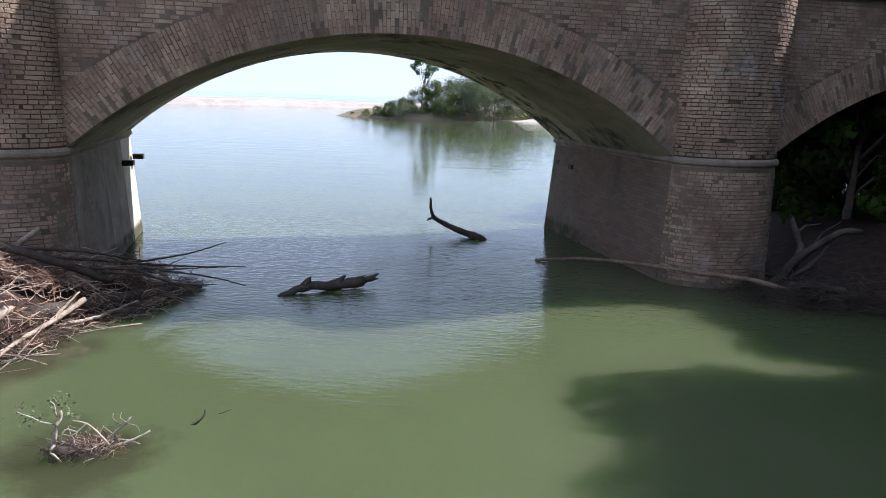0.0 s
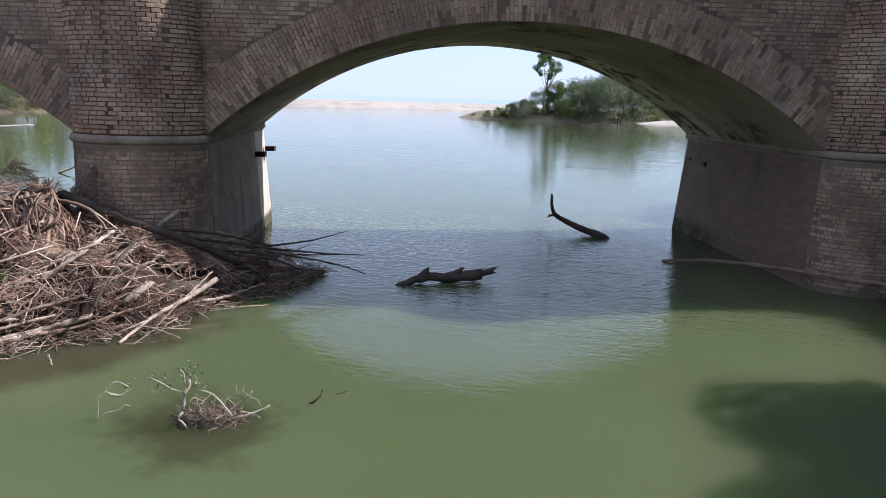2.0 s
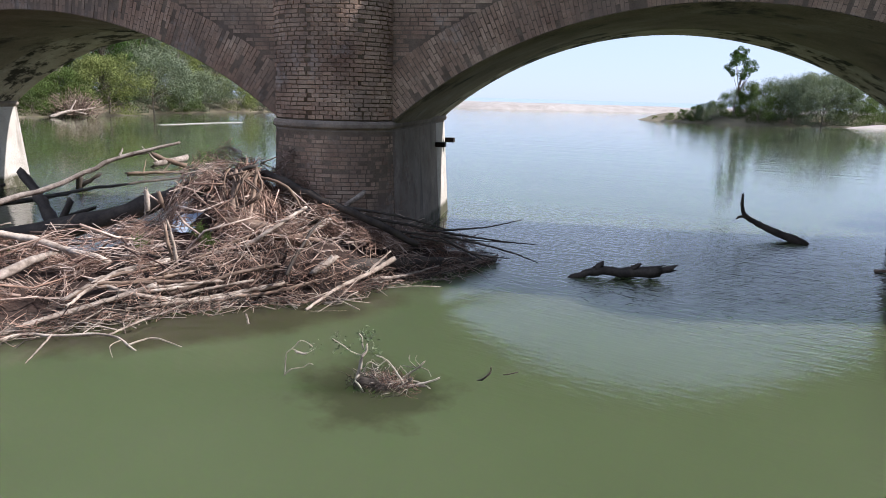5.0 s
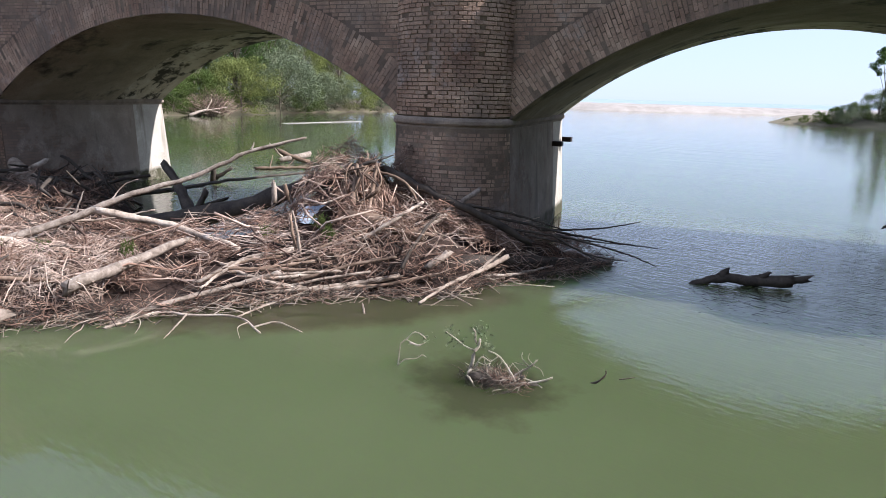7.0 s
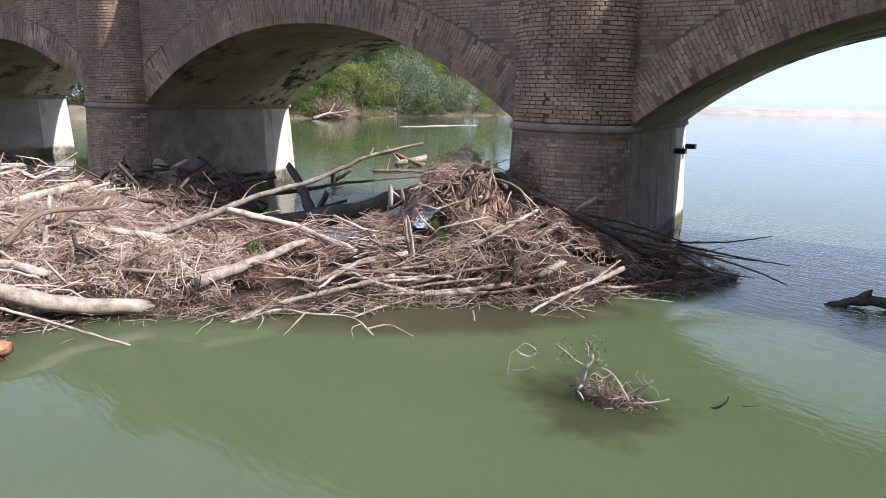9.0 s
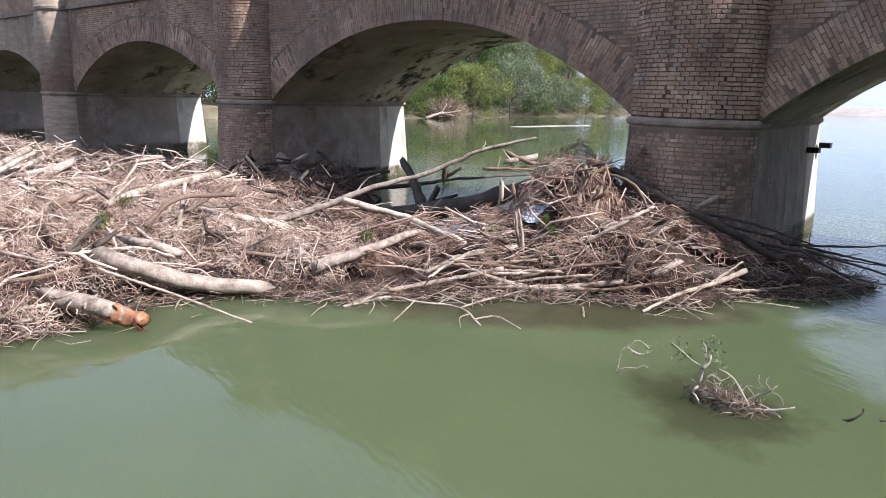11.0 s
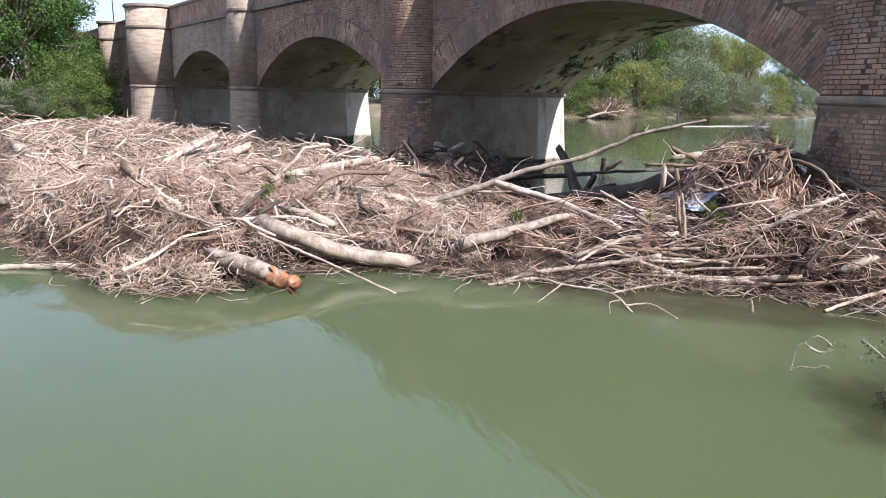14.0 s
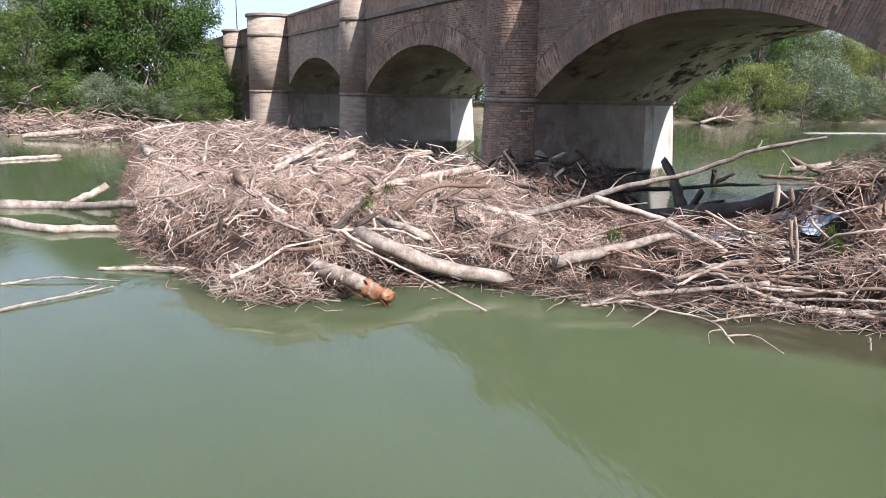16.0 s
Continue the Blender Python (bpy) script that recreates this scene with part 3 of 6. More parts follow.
def heap_height(xy):
    xy = np.atleast_2d(xy)
    d = signed_depth(xy, POLY)
    w = 1 / (((xy[:, None, :] - CTRL[None, :, :2]) ** 2).sum(2) + 0.25) ** 1.5
    h = (w * CTRL[:, 2]).sum(1) / w.sum(1)
    for hx, hy, deep, wide in HOLLOWS:
        h = h * (1 - deep * np.exp(-((xy[:, 0] - hx) ** 2 + (xy[:, 1] - hy) ** 2) / wide ** 2))
    x, y = xy[:, 0], xy[:, 1]
    h = h * (1 + 0.24 * np.sin(2.3 * x + 1.1 * np.sin(1.7 * y)) * np.sin(2.1 * y + 0.7) + 0.14 * np.sin(5.1 * x + 2.0 * y) * np.sin(4.3 * y - 1.7 * x) + 0.09 * np.sin(9.3 * x - 3.1 * y) * np.sin(8.1 * y + 2.7 * x))
    return np.where(d > 0, h * np.clip(d / 0.55, 0, 1) ** 0.45, np.maximum(d, -0.4))


def patchy(xy, phase):
    """A lumpy field about zero that thins the cover out in patches."""
    x, y = xy[:, 0], xy[:, 1]
    return np.sin(2.9 * x + phase + 1.6 * np.sin(1.9 * y + phase)) * np.sin(2.6 * y - 2 * phase + 1.2 * np.sin(2.3 * x)) + 0.6 * np.sin(6.7 * x + 2 * y + phase) * np.sin(6.1 * y - 1.5 * x + 2 * phase)


def heap_ground():
    res = 0.22
    xs, ys = np.arange(-45, -4.5, res), np.arange(-10, 12, res)
    gx, gy = np.meshgrid(xs, ys, indexing="ij")
    h = heap_height(np.stack([gx.ravel(), gy.ravel()], 1)).reshape(gx.shape)
    verts = [(gx[i, j], gy[i, j], h[i, j] * 0.76 - 0.1 + (0.14 * noise.noise((gx[i, j] * 3.2, gy[i, j] * 3.2, 2)) if h[i, j] > 0 else 0)) for i in range(len(xs)) for j in range(len(ys))]
    m = len(ys)
    faces = [(i * m + j, (i + 1) * m + j, (i + 1) * m + j + 1, i * m + j + 1) for i in range(len(xs) - 1) for j in range(m - 1)
             if max(h[i, j], h[i + 1, j], h[i, j + 1], h[i + 1, j + 1]) > 0]
    used = sorted({i for f in faces for i in f})
    at = {i: n_ for n_, i in enumerate(used)}
    return [verts[i] for i in used], [tuple(at[i] for i in f) for f in faces]


mound = tagged(new("debris_mound", mesh_of("debris_mound", *heap_ground(), MUCK, True)), "brown mound of rotting flood debris lying against the bridge piers", "debris", kind="stuff")


# ---- driftwood: loose sticks ----
def fast_mesh(name, verts, quads, material, smooth=True):
    me = bpy.data.meshes.new(name)
    me.vertices.add(len(verts))
    me.vertices.foreach_set("co", np.asarray(verts, np.float32).ravel())
    q = np.asarray(quads, np.int32)
    me.loops.add(q.size)
    me.loops.foreach_set("vertex_index", q.ravel())
    me.polygons.add(len(q))
    me.polygons.foreach_set("loop_start", np.arange(0, q.size, 4, dtype=np.int32))
    me.materials.append(material)
    me.update(calc_edges=True)
    if not smooth:
        me.shade_flat()
    return me


def stick_arrays(base, direction, length, radius, bend, rng, fine=False):
    """Four-sided bent sticks, one per row; fine ones are straight and open-ended."""
    n = len(base)
    d = direction / np.linalg.norm(direction, axis=1, keepdims=True)
    up = np.where(np.abs(d[:, 2:3]) > 0.9, [[1.0, 0, 0]], [[0, 0, 1.0]])
    a = np.cross(d, up)
    a /= np.linalg.norm(a, axis=1, keepdims=True)
    b = np.cross(d, a)
    rows = []
    sides = 3 if fine else 4
    stations = ((-0.5, 1.0), (0.02, 0.85), (0.5, 0.4)) if fine else ((-0.5, 1.0), (-0.22, 1.0), (0.12, 0.8), (0.5, 0.4))
    for f, taper in stations:
        c = base + d * (f * length)[:, None] + bend[:, None] * (1 - (2 * f) ** 2) * a
        k_ = 0.1 if fine else 0.05
        c = c + (a * rng.normal(0, k_, n)[:, None] + b * rng.normal(0, k_, n)[:, None]) * length[:, None]
        for k in range(sides):
            an = 2 * math.pi / sides * k + 0.4
            rows.append(c + (a * math.cos(an) + b * math.sin(an)) * (radius * taper)[:, None])
    v = np.stack(rows, 1).reshape(-1, 3)
    m = len(stations)
    one = [(i * sides + k, i * sides + (k + 1) % sides, (i + 1) * sides + (k + 1) % sides, (i + 1) * sides + k) for i in range(m - 1) for k in range(sides)]
    if not fine:
        one += [(3, 2, 1, 0), (12, 13, 14, 15)]
    return v, (np.array(one)[None] + (np.arange(n) * m * sides)[:, None, None]).reshape(-1, 4)


def scatter(count, x0, x1, y0, y1, rng):
    p = np.stack([rng.uniform(x0, x1, count), rng.uniform(y0, y1, count)], 1)
    p = p[signed_depth(p, POLY) > 0.02]
    bare = np.hypot((p[:, 0] + 8.3) / 0.45, (p[:, 1] - 4.2) / 0.8) < 1 + 0.3 * np.sin(5 * p[:, 0] + 7 * p[:, 1])
    return p[~bare]


def stick_heap(name, label, area, count, length, seed, material, lift=0.1, tilt=0.25, heading=None, thick=0.009, most=0.012, fine=True):
    rng = np.random.default_rng(seed)
    p = scatter(count, *area, rng)
    p = p[patchy(p, seed * 0.7) > rng.normal(-0.1, 0.24, len(p))]
    if not fine:
        p = p[heap_height(p) < 1.25]
    edge = signed_depth(p, POLY)
    p = p[edge > rng.exponential(0.08, len(p))]
    n = len(p)
    h = heap_height(p)
    ln = np.clip(rng.lognormal(math.log(length), 0.55, n), 0.06, 2.4 * length)
    az = rng.uniform(0, 2 * math.pi, n) if heading is None else rng.normal(heading, 0.6, n)
    el = rng.normal(0, tilt, n)
    e = 0.25
    gx = (heap_height(p + [e, 0]) - heap_height(p - [e, 0])) / (2 * e)
    gy = (heap_height(p + [0, e]) - heap_height(p - [0, e])) / (2 * e)
    slope = np.clip(gx, -0.55, 0.55) * np.cos(az) + np.clip(gy, -0.55, 0.55) * np.sin(az)
    d = np.stack([np.cos(az), np.sin(az), slope + np.tan(el)], 1)
    base = np.column_stack([p, np.maximum(h, 0.0) + rng.uniform(-0.03, lift + 0.05, n)])
    v, q = stick_arrays(base, d, ln, np.clip(ln * thick * rng.uniform(0.5, 1.7, n) + 0.002, 0.0025, most), rng.normal(0, 0.07, n) * ln, rng, fine)
    return tagged(new(name, fast_mesh(name, v, q, material)), label, "driftwood", kind="stuff")


REDWOOD = surface("brown_driftwood", [(0.3, (0.07, 0.04, 0.029)), (0.48, (0.225, 0.142, 0.105)), (0.72, (0.46, 0.33, 0.255))], 1.6, 14, 0.85, 0.003, island=0.5)
BROWNWOOD = surface("grey_brown_driftwood", [(0.3, (0.1, 0.07, 0.052)), (0.5, (0.26, 0.19, 0.145)), (0.72, (0.46, 0.37, 0.3))], 1.6, 14, 0.85, 0.003, island=0.5)
NEAR_HEAP, LOBE, FAR_HEAP = (-12.5, -5, 3.0, 11.2), (-17, -8, -4, 4.5), (-45, -16, -9, 6)
stick_heap("twig_heap", "tangled brown twigs and bark chips in a flood heap by the pier", NEAR_HEAP, 50000, 0.13, 11, REDWOOD, 0.13, 0.45, None, 0.016, 0.011)
stick_heap("twig_heap", "sun-bleached sticks tangled over a brown flood heap", NEAR_HEAP, 6500, 0.24, 12, WOOD, 0.18, 0.28, 0.6, 0.012, 0.014)
stick_heap("branch_heap", "long weathered branches lying across a flood heap", NEAR_HEAP, 330, 0.8, 17, WOOD, 0.16, 0.1, 0.6, 0.012, 0.022, False)
stick_heap("twig_heap", "dense pale twigs and cane chips piled by floods", LOBE, 60000, 0.1, 13, WOOD, 0.14, 0.6, None, 0.015, 0.009)
stick_heap("twig_heap", "reddish brown twigs and bark among pale cane chips", LOBE, 32000, 0.13, 20, REDWOOD, 0.12, 0.5, None, 0.014, 0.01)
stick_heap("twig_heap", "bleached sticks lying over a pale flood heap", LOBE, 8000, 0.22, 14, WOOD, 0.2, 0.45, None, 0.012, 0.013)
stick_heap("twig_heap", "thin bare twigs standing up out of a flood heap", LOBE, 1500, 0.3, 24, WOOD, 0.2, 1.0, None, 0.008, 0.007)
stick_heap("twig_heap", "thin bare twigs standing up out of a brown flood heap", NEAR_HEAP, 900, 0.28, 26, REDWOOD, 0.15, 1.0, None, 0.008, 0.006)
stick_heap("branch_heap", "weathered branches lying across a pale flood heap", LOBE, 360, 0.7, 18, WOOD, 0.16, 0.12, None, 0.014, 0.024, False)
stick_heap("branch_heap", "thick broken branches scattered over a pale flood heap", LOBE, 150, 0.6, 31, WOOD, 0.12, 0.1, None, 0.025, 0.035, False)
stick_heap("branch_heap", "dark wet branches scattered over a pale flood heap", LOBE, 260, 0.5, 32, DARKWOOD, 0.2, 0.3, None, 0.025, 0.035, False)
stick_heap("branch_heap", "thick reddish branches lying over the brown heap", NEAR_HEAP, 240, 0.7, 33, REDWOOD, 0.12, 0.12, 0.6, 0.013, 0.018, False)
stick_heap("branch_heap", "dark wet branches lying in the brown heap", NEAR_HEAP, 260, 0.6, 34, DARKWOOD, 0.1, 0.2, 0.6, 0.02, 0.03, False)
stick_heap("branch_heap", "thick branches and timber ends along the bridge", FAR_HEAP, 260, 1.0, 35, WOOD, 0.2, 0.25, None, 0.028, 0.06, False)
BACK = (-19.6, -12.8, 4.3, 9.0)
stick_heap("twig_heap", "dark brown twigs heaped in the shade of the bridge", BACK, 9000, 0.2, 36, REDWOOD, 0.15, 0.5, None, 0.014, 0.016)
# branches back here take near-black wood to stand for the bridge's shade
stick_heap("branch_heap", "branches under the bridge, in dark wood to stand for its shade", BACK, 420, 0.9, 37, DARKWOOD, 0.25, 0.35, None, 0.025, 0.05, False)
stick_heap("twig_heap", "pale driftwood twigs along the bridge", FAR_HEAP, 22000, 0.3, 15, BROWNWOOD, 0.14, 0.4, None, 0.013, 0.02)
stick_heap("twig_heap", "bleached driftwood sticks along the bridge", FAR_HEAP, 3600, 0.6, 16, WOOD, 0.25, 0.3, None, 0.016, 0.035)

# driftwood shore under the far trees
rng = np.random.default_rng(29)
n_ = 2600
t_ = rng.uniform(0, 1, n_)
p_ = np.column_stack([-36.5 - 11 * t_ + rng.normal(0, 1.2, n_), -8.5 - 12 * t_ + rng.normal(0, 1.6, n_), rng.exponential(0.28, n_)])
v_, q_ = stick_arrays(p_, rng.normal(0, 1, (n_, 3)) * [1, 1, 0.3], rng.lognormal(math.log(0.6), 0.6, n_), rng.uniform(0.012, 0.045, n_), rng.normal(0, 0.08, n_), rng, True)
tagged(new("driftwood_shore", fast_mesh("driftwood_shore", v_, q_, BROWNWOOD)), "bleached driftwood strewn along the wooded shore", "driftwood", kind="stuff")

# fringe of twigs hanging over the water at the heap's edge
rng = np.random.default_rng(23)
seg = np.repeat(POLY[:20], 2, 0)[1:-1].reshape(-1, 2, 2)
ln_ = np.linalg.norm(seg[:, 1] - seg[:, 0], axis=1)
which = rng.choice(len(seg), 11000, p=ln_ / ln_.sum())
f_ = rng.uniform(0, 1, 11000)[:, None]
p_ = seg[which, 0] * (1 - f_) + seg[which, 1] * f_ + rng.normal(0, 0.13, (11000, 2))
z_ = np.maximum(heap_height(p_), 0) * rng.uniform(0.3, 1.0, 11000) + rng.uniform(0.0, 0.12, 11000)
v_, q_ = stick_arrays(np.column_stack([p_, z_]), rng.normal(0, 1, (11000, 3)) * [1, 1, 0.45], rng.lognormal(math.log(0.2), 0.5, 11000), rng.uniform(0.0025, 0.008, 11000), rng.normal(0, 0.02, 11000), rng, True)
half_ = len(q_) // 2
tagged(new("twig_fringe", fast_mesh("twig_fringe", v_[:5500 * 9], q_[:half_], REDWOOD)), "brown tangled twigs hanging over the water at the heap edge", "driftwood", kind="stuff")
# this half is coloured dark for the wet, shaded underside of the edge
tagged(new("twig_fringe", fast_mesh("twig_fringe", v_[5500 * 9:], q_[half_:] - 5500 * 9, DARKWOOD)), "tangled twigs at the heap edge, coloured dark for shade below it", "driftwood", kind="stuff")

n_ = 420
near_ = np.arange(len(seg))[:15]
w_ = ln_[:15] / ln_[:15].sum()
which = rng.choice(near_, n_, p=w_)
f_ = rng.uniform(0, 1, n_)[:, None]
p_ = seg[which, 0] * (1 - f_) + seg[which, 1] * f_ + np.column_stack([rng.exponential(0.1, n_), -rng.exponential(0.08, n_)])
v_, q_ = stick_arrays(np.column_stack([p_, rng.uniform(-0.01, 0.1, n_)]), rng.normal(0, 1, (n_, 3)) * [1, 1, 0.12], rng.lognormal(math.log(0.5), 0.5, n_), rng.uniform(0.003, 0.009, n_), rng.normal(0, 0.06, n_), rng)
tagged(new("twig_fringe", fast_mesh("twig_fringe", v_, q_, LOG)), "thin bare twigs trailing in the water along the heap", "driftwood", kind="stuff")

# bleached roots hanging at the outer edge
n_ = 700
f_ = rng.uniform(0, 1, (n_, 1))
p_ = np.array((-9.13, -1.09, 0.2)) * (1 - f_) + np.array((-8.65, 0.11, 0.2)) * f_ + rng.normal(0, 1, (n_, 3)) * [0.16, 0.16, 0.1]
p_[:, 2] = np.abs(p_[:, 2])
v_, q_ = stick_arrays(p_, rng.normal(0, 1, (n_, 3)) + [0.7, -0.3, -0.5], rng.uniform(0.1, 0.38, n_), rng.uniform(0.002, 0.007, n_), rng.normal(0, 0.05, n_), rng)
tagged(new("root_mass", fast_mesh("root_mass", v_, q_, WOOD)), "mass of bleached roots hanging over the water", "roots", kind="stuff")

# sticks leaning on the top of the heap
rng = np.random.default_rng(19)
n_ = 1600
az_ = rng.uniform(0, 2 * math.pi, n_)
rr_ = rng.uniform(0.05, 1.0, n_)
p_ = np.column_stack([-8.45 + rr_ * np.cos(az_), 8.15 + rr_ * np.sin(az_), 1.5 - rr_ * 0.8 + rng.uniform(-0.1, 0.08, n_)])
d_ = np.column_stack([np.cos(az_), np.sin(az_), np.full(n_, -1.1)]) + rng.normal(0, 0.4, (n_, 3))
v_, q_ = stick_arrays(p_, d_, rng.uniform(0.2, 0.8, n_), rng.uniform(0.004, 0.012, n_), rng.normal(0, 0.04, n_), rng)
tagged(new("twig_heap", fast_mesh("twig_heap", v_, q_, REDWOOD)), "cone of brown sticks on top of the flood heap", "driftwood", kind="stuff")


# ---- logs and branches ----
def smooth_line(points, n):
    pts = [Vector(p) for p in points]
    if len(pts) < 3:
        return [pts[0].lerp(pts[-1], i / n) for i in range(n + 1)]
    ext = [pts[0] * 2 - pts[1]] + pts + [pts[-1] * 2 - pts[-2]]
    out = []
    segs = len(pts) - 1
    for i in range(n + 1):
        s = min(i / n * segs, segs - 1e-6)
        k, t = int(s), s - int(s)
        a, b, c, d = ext[k:k + 4]
        out.append(0.5 * ((2 * b) + (c - a) * t + (2 * a - 5 * b + 4 * c - d) * t * t + (3 * b - a - 3 * c + d) * t ** 3))
    return out


def limb_data(points, r0, r1, rng, sides=9, n=None, knots=0.1, broken=True):
    total = sum((Vector(b) - Vector(a)).length for a, b in zip(points, points[1:]))
    n = n or max(4, min(26, int(total / max(r0, 0.02) / 2)))
    line = smooth_line(points, n)
    wig = min(r0, 0.06) * 0.25
    line = [p + Vector((rng.uniform(-wig, wig), rng.uniform(-wig, wig), rng.uniform(-wig, wig))) if 0 < i < n else p for i, p in enumerate(line)]
    rad = [(r0 + (r1 - r0) * i / n) * (1 + rng.uniform(-knots, knots)) for i in range(n + 1)]
    v, f = tube_data(line, rad, sides, True, 0.07, rng)
    if broken:
        d0, d1 = (line[0] - line[1]).normalized(), (line[-1] - line[-2]).normalized()
        for k in range(sides):
            v[k] = v[k] + d0 * rng.uniform(-0.2, 1.0) ** 3 * r0 * 2.6
            v[-1 - k] = v[-1 - k] + d1 * rng.uniform(-0.2, 1.0) ** 3 * r1 * 2.6
    return v, f


def log(name, points, r0, r1, material, label, category="log", seed=0, forks=(), sides=9, smooth=True, group="", fork_material=None):
    """A driftwood log or branch with its side branches as parts."""
    rng = random.Random(seed or int(abs(points[0][0] * 1000 + points[0][1] * 77)))
    o = Vector(points[0])
    v, f = limb_data([Vector(p) - o for p in points], r0, r1, rng, sides)
    ob = new(name, mesh_of(name, v, f, material, smooth))
    ob.location = o
    for pts, a, b in forks:
        fv, ff = limb_data([Vector(p) - o for p in pts], a, b, rng, max(5, sides - 3))
        part("side_branch", mesh_of("side_branch", fv, ff, fork_material or material, smooth), ob)
    return tagged(ob, label, category, group)


PALE = surface("bare_root", [(0.3, (0.22, 0.17, 0.13)), (0.6, (0.42, 0.36, 0.29)), (0.8, (0.58, 0.52, 0.44))], 8, 40, 0.85, 0.003)
ORANGE = surface("sawn_end_wood", [(0.35, (0.1, 0.04, 0.02)), (0.6, (0.32, 0.15, 0.075)), (0.75, (0.4, 0.28, 0.2))], 8, 60, 0.85, 0.004)
BROWNLOG = surface("brown_log", [(0.3, (0.1, 0.065, 0.045)), (0.55, (0.2, 0.14, 0.1)), (0.8, (0.36, 0.27, 0.21))], 3, 25, 0.85, 0.008, per_object=0.2)

log("drift_log", [(-9.7, 0.75, 0.62), (-9.2, 1.15, 0.5), (-9.12, 1.75, 0.27), (-8.98, 2.15, 0.2), (-8.86, 2.55, 0.16)], 0.11, 0.1, LOG, "thick bleached log lying at the edge of the flood heap")
sawn = log("drift_log", [(-8.95, 0.1, 0.36), (-8.72, 0.35, 0.34), (-8.5, 0.6, 0.28), (-8.32, 0.84, 0.19)], 0.1, 0.105, LOG, "brown log with an orange rotten end over the water",
           forks=[([(-8.6, 0.15, 0.42), (-8.45, 0.2, 0.46), (-8.5, 0.4, 0.5)], 0.02, 0.01), ([(-8.5, 0.45, 0.32), (-8.62, 0.6, 0.4)], 0.025, 0.012)])
cutv, cutf = limb_data([(-0.02, -0.03, 0.01), (0.05, 0.09, -0.035), (0.11, 0.19, -0.075)], 0.108, 0.095, random.Random(3), 14, 5, 0.2)
end = part("rotten_end", mesh_of("rotten_end", cutv, cutf, ORANGE, True), sawn, "orange-brown rotten log end")
end.location = Vector((-8.34, 0.8, 0.2)) - Vector((-8.95, 0.1, 0.36))
log("cane", [(-9.05, 0.66, 0.6), (-8.6, 1.35, 0.33), (-7.92, 2.15, 0.02)], 0.02, 0.014, LOG, "long straight pale cane reaching into the water", "cane", sides=6)
log("branch", [(-11.75, 3.5, 0.45), (-11.41, 4.52, 0.74), (-11.1, 5.21, 1.05), (-10.7, 5.98, 1.29), (-10.38, 6.51, 1.53), (-10.08, 6.96, 1.79), (-9.77, 7.38, 1.93), (-9.53, 7.68, 2.02)], 0.062, 0.02, LOG, "long bleached branch sticking up over the heap", "branch",
    forks=[([(-11.41, 4.52, 0.74), (-11.37, 4.6, 0.95), (-11.35, 4.67, 1.14)], 0.022, 0.01), ([(-10.08, 6.96, 1.79), (-10.05, 7.0, 1.92)], 0.022, 0.01), ([(-10.0, 7.08, 1.8), (-9.91, 7.2, 1.83), (-9.8, 7.35, 1.86)], 0.016, 0.008), ([(-11.5, 4.3, 0.7), (-11.2, 4.9, 0.7), (-10.7, 5.5, 0.85)], 0.025, 0.01), ([(-11.2, 5.0, 0.95), (-11.3, 5.3, 1.2), (-11.2, 5.5, 1.3)], 0.014, 0.006)])
log("branch", [(-14.5, 6.6, 0.5), (-15.6, 9.2, 0.42), (-16.4, 10.6, 0.36), (-17.2, 14.4, 0.25), (-17.0, 17.0, 0.1)], 0.06, 0.02, DARKWOOD, "thin dark branch lying low over the water", "branch")
log("branch", [(-10.9, 4.7, 0.9), (-10.13, 5.45, 0.68), (-8.8, 5.72, 0.5)], 0.065, 0.045, LOG, "straight pale branch lying across the heap", "branch")
log("split_trunk", [(-8.7, 3.3, 0.4), (-8.8, 4.05, 0.52), (-9.2, 4.95, 0.6), (-9.35, 5.3, 0.6)], 0.085, 0.04, LOG, "pale split trunk lying on the flood heap", "log")
log("stump", [(-13.9, 7.45, 1.2), (-13.2, 7.35, 0.8), (-12.4, 7.2, 0.2)], 0.075, 0.13, DARKWOOD, "dark forked stump leaning out of the water", "stump",
    forks=[([(-12.5, 7.3, 0.35), (-12.35, 7.45, 0.8)], 0.08, 0.06), ([(-12.45, 7.3, 0.45), (-12.3, 7.9, 0.62)], 0.07, 0.03)])
log("drift_log", [(-12.6, 6.6, 0.22), (-11.3, 7.25, 0.56), (-10.2, 7.75, 0.98), (-8.92, 8.4, 1.48)], 0.2, 0.14, DARKWOOD, "dark thick log lying against the flood heap", "log")
log("branch", [(-7.1, 7.5, 0.55), (-7.0, 8.4, 0.9), (-6.85, 9.2, 1.28)], 0.06, 0.04, LOG, "straight pale branch leaning on the pier", "branch")
log("drift_log", [(-8.3, 8.4, 1.55), (-7.2, 8.5, 1.2), (-6.6, 8.75, 0.97), (-5.86, 9.3, 0.5)], 0.075, 0.055, DARKWOOD, "dark fallen trunk leaning down past the pier", "log",
    forks=[([(-6.6, 8.75, 0.97), (-6.0, 9.3, 0.8), (-5.5, 9.9, 0.62)], 0.03, 0.015), ([(-7.0, 8.6, 1.1), (-6.2, 9.2, 0.95), (-5.6, 9.8, 0.7)], 0.03, 0.012)])
strands = random.Random(14)
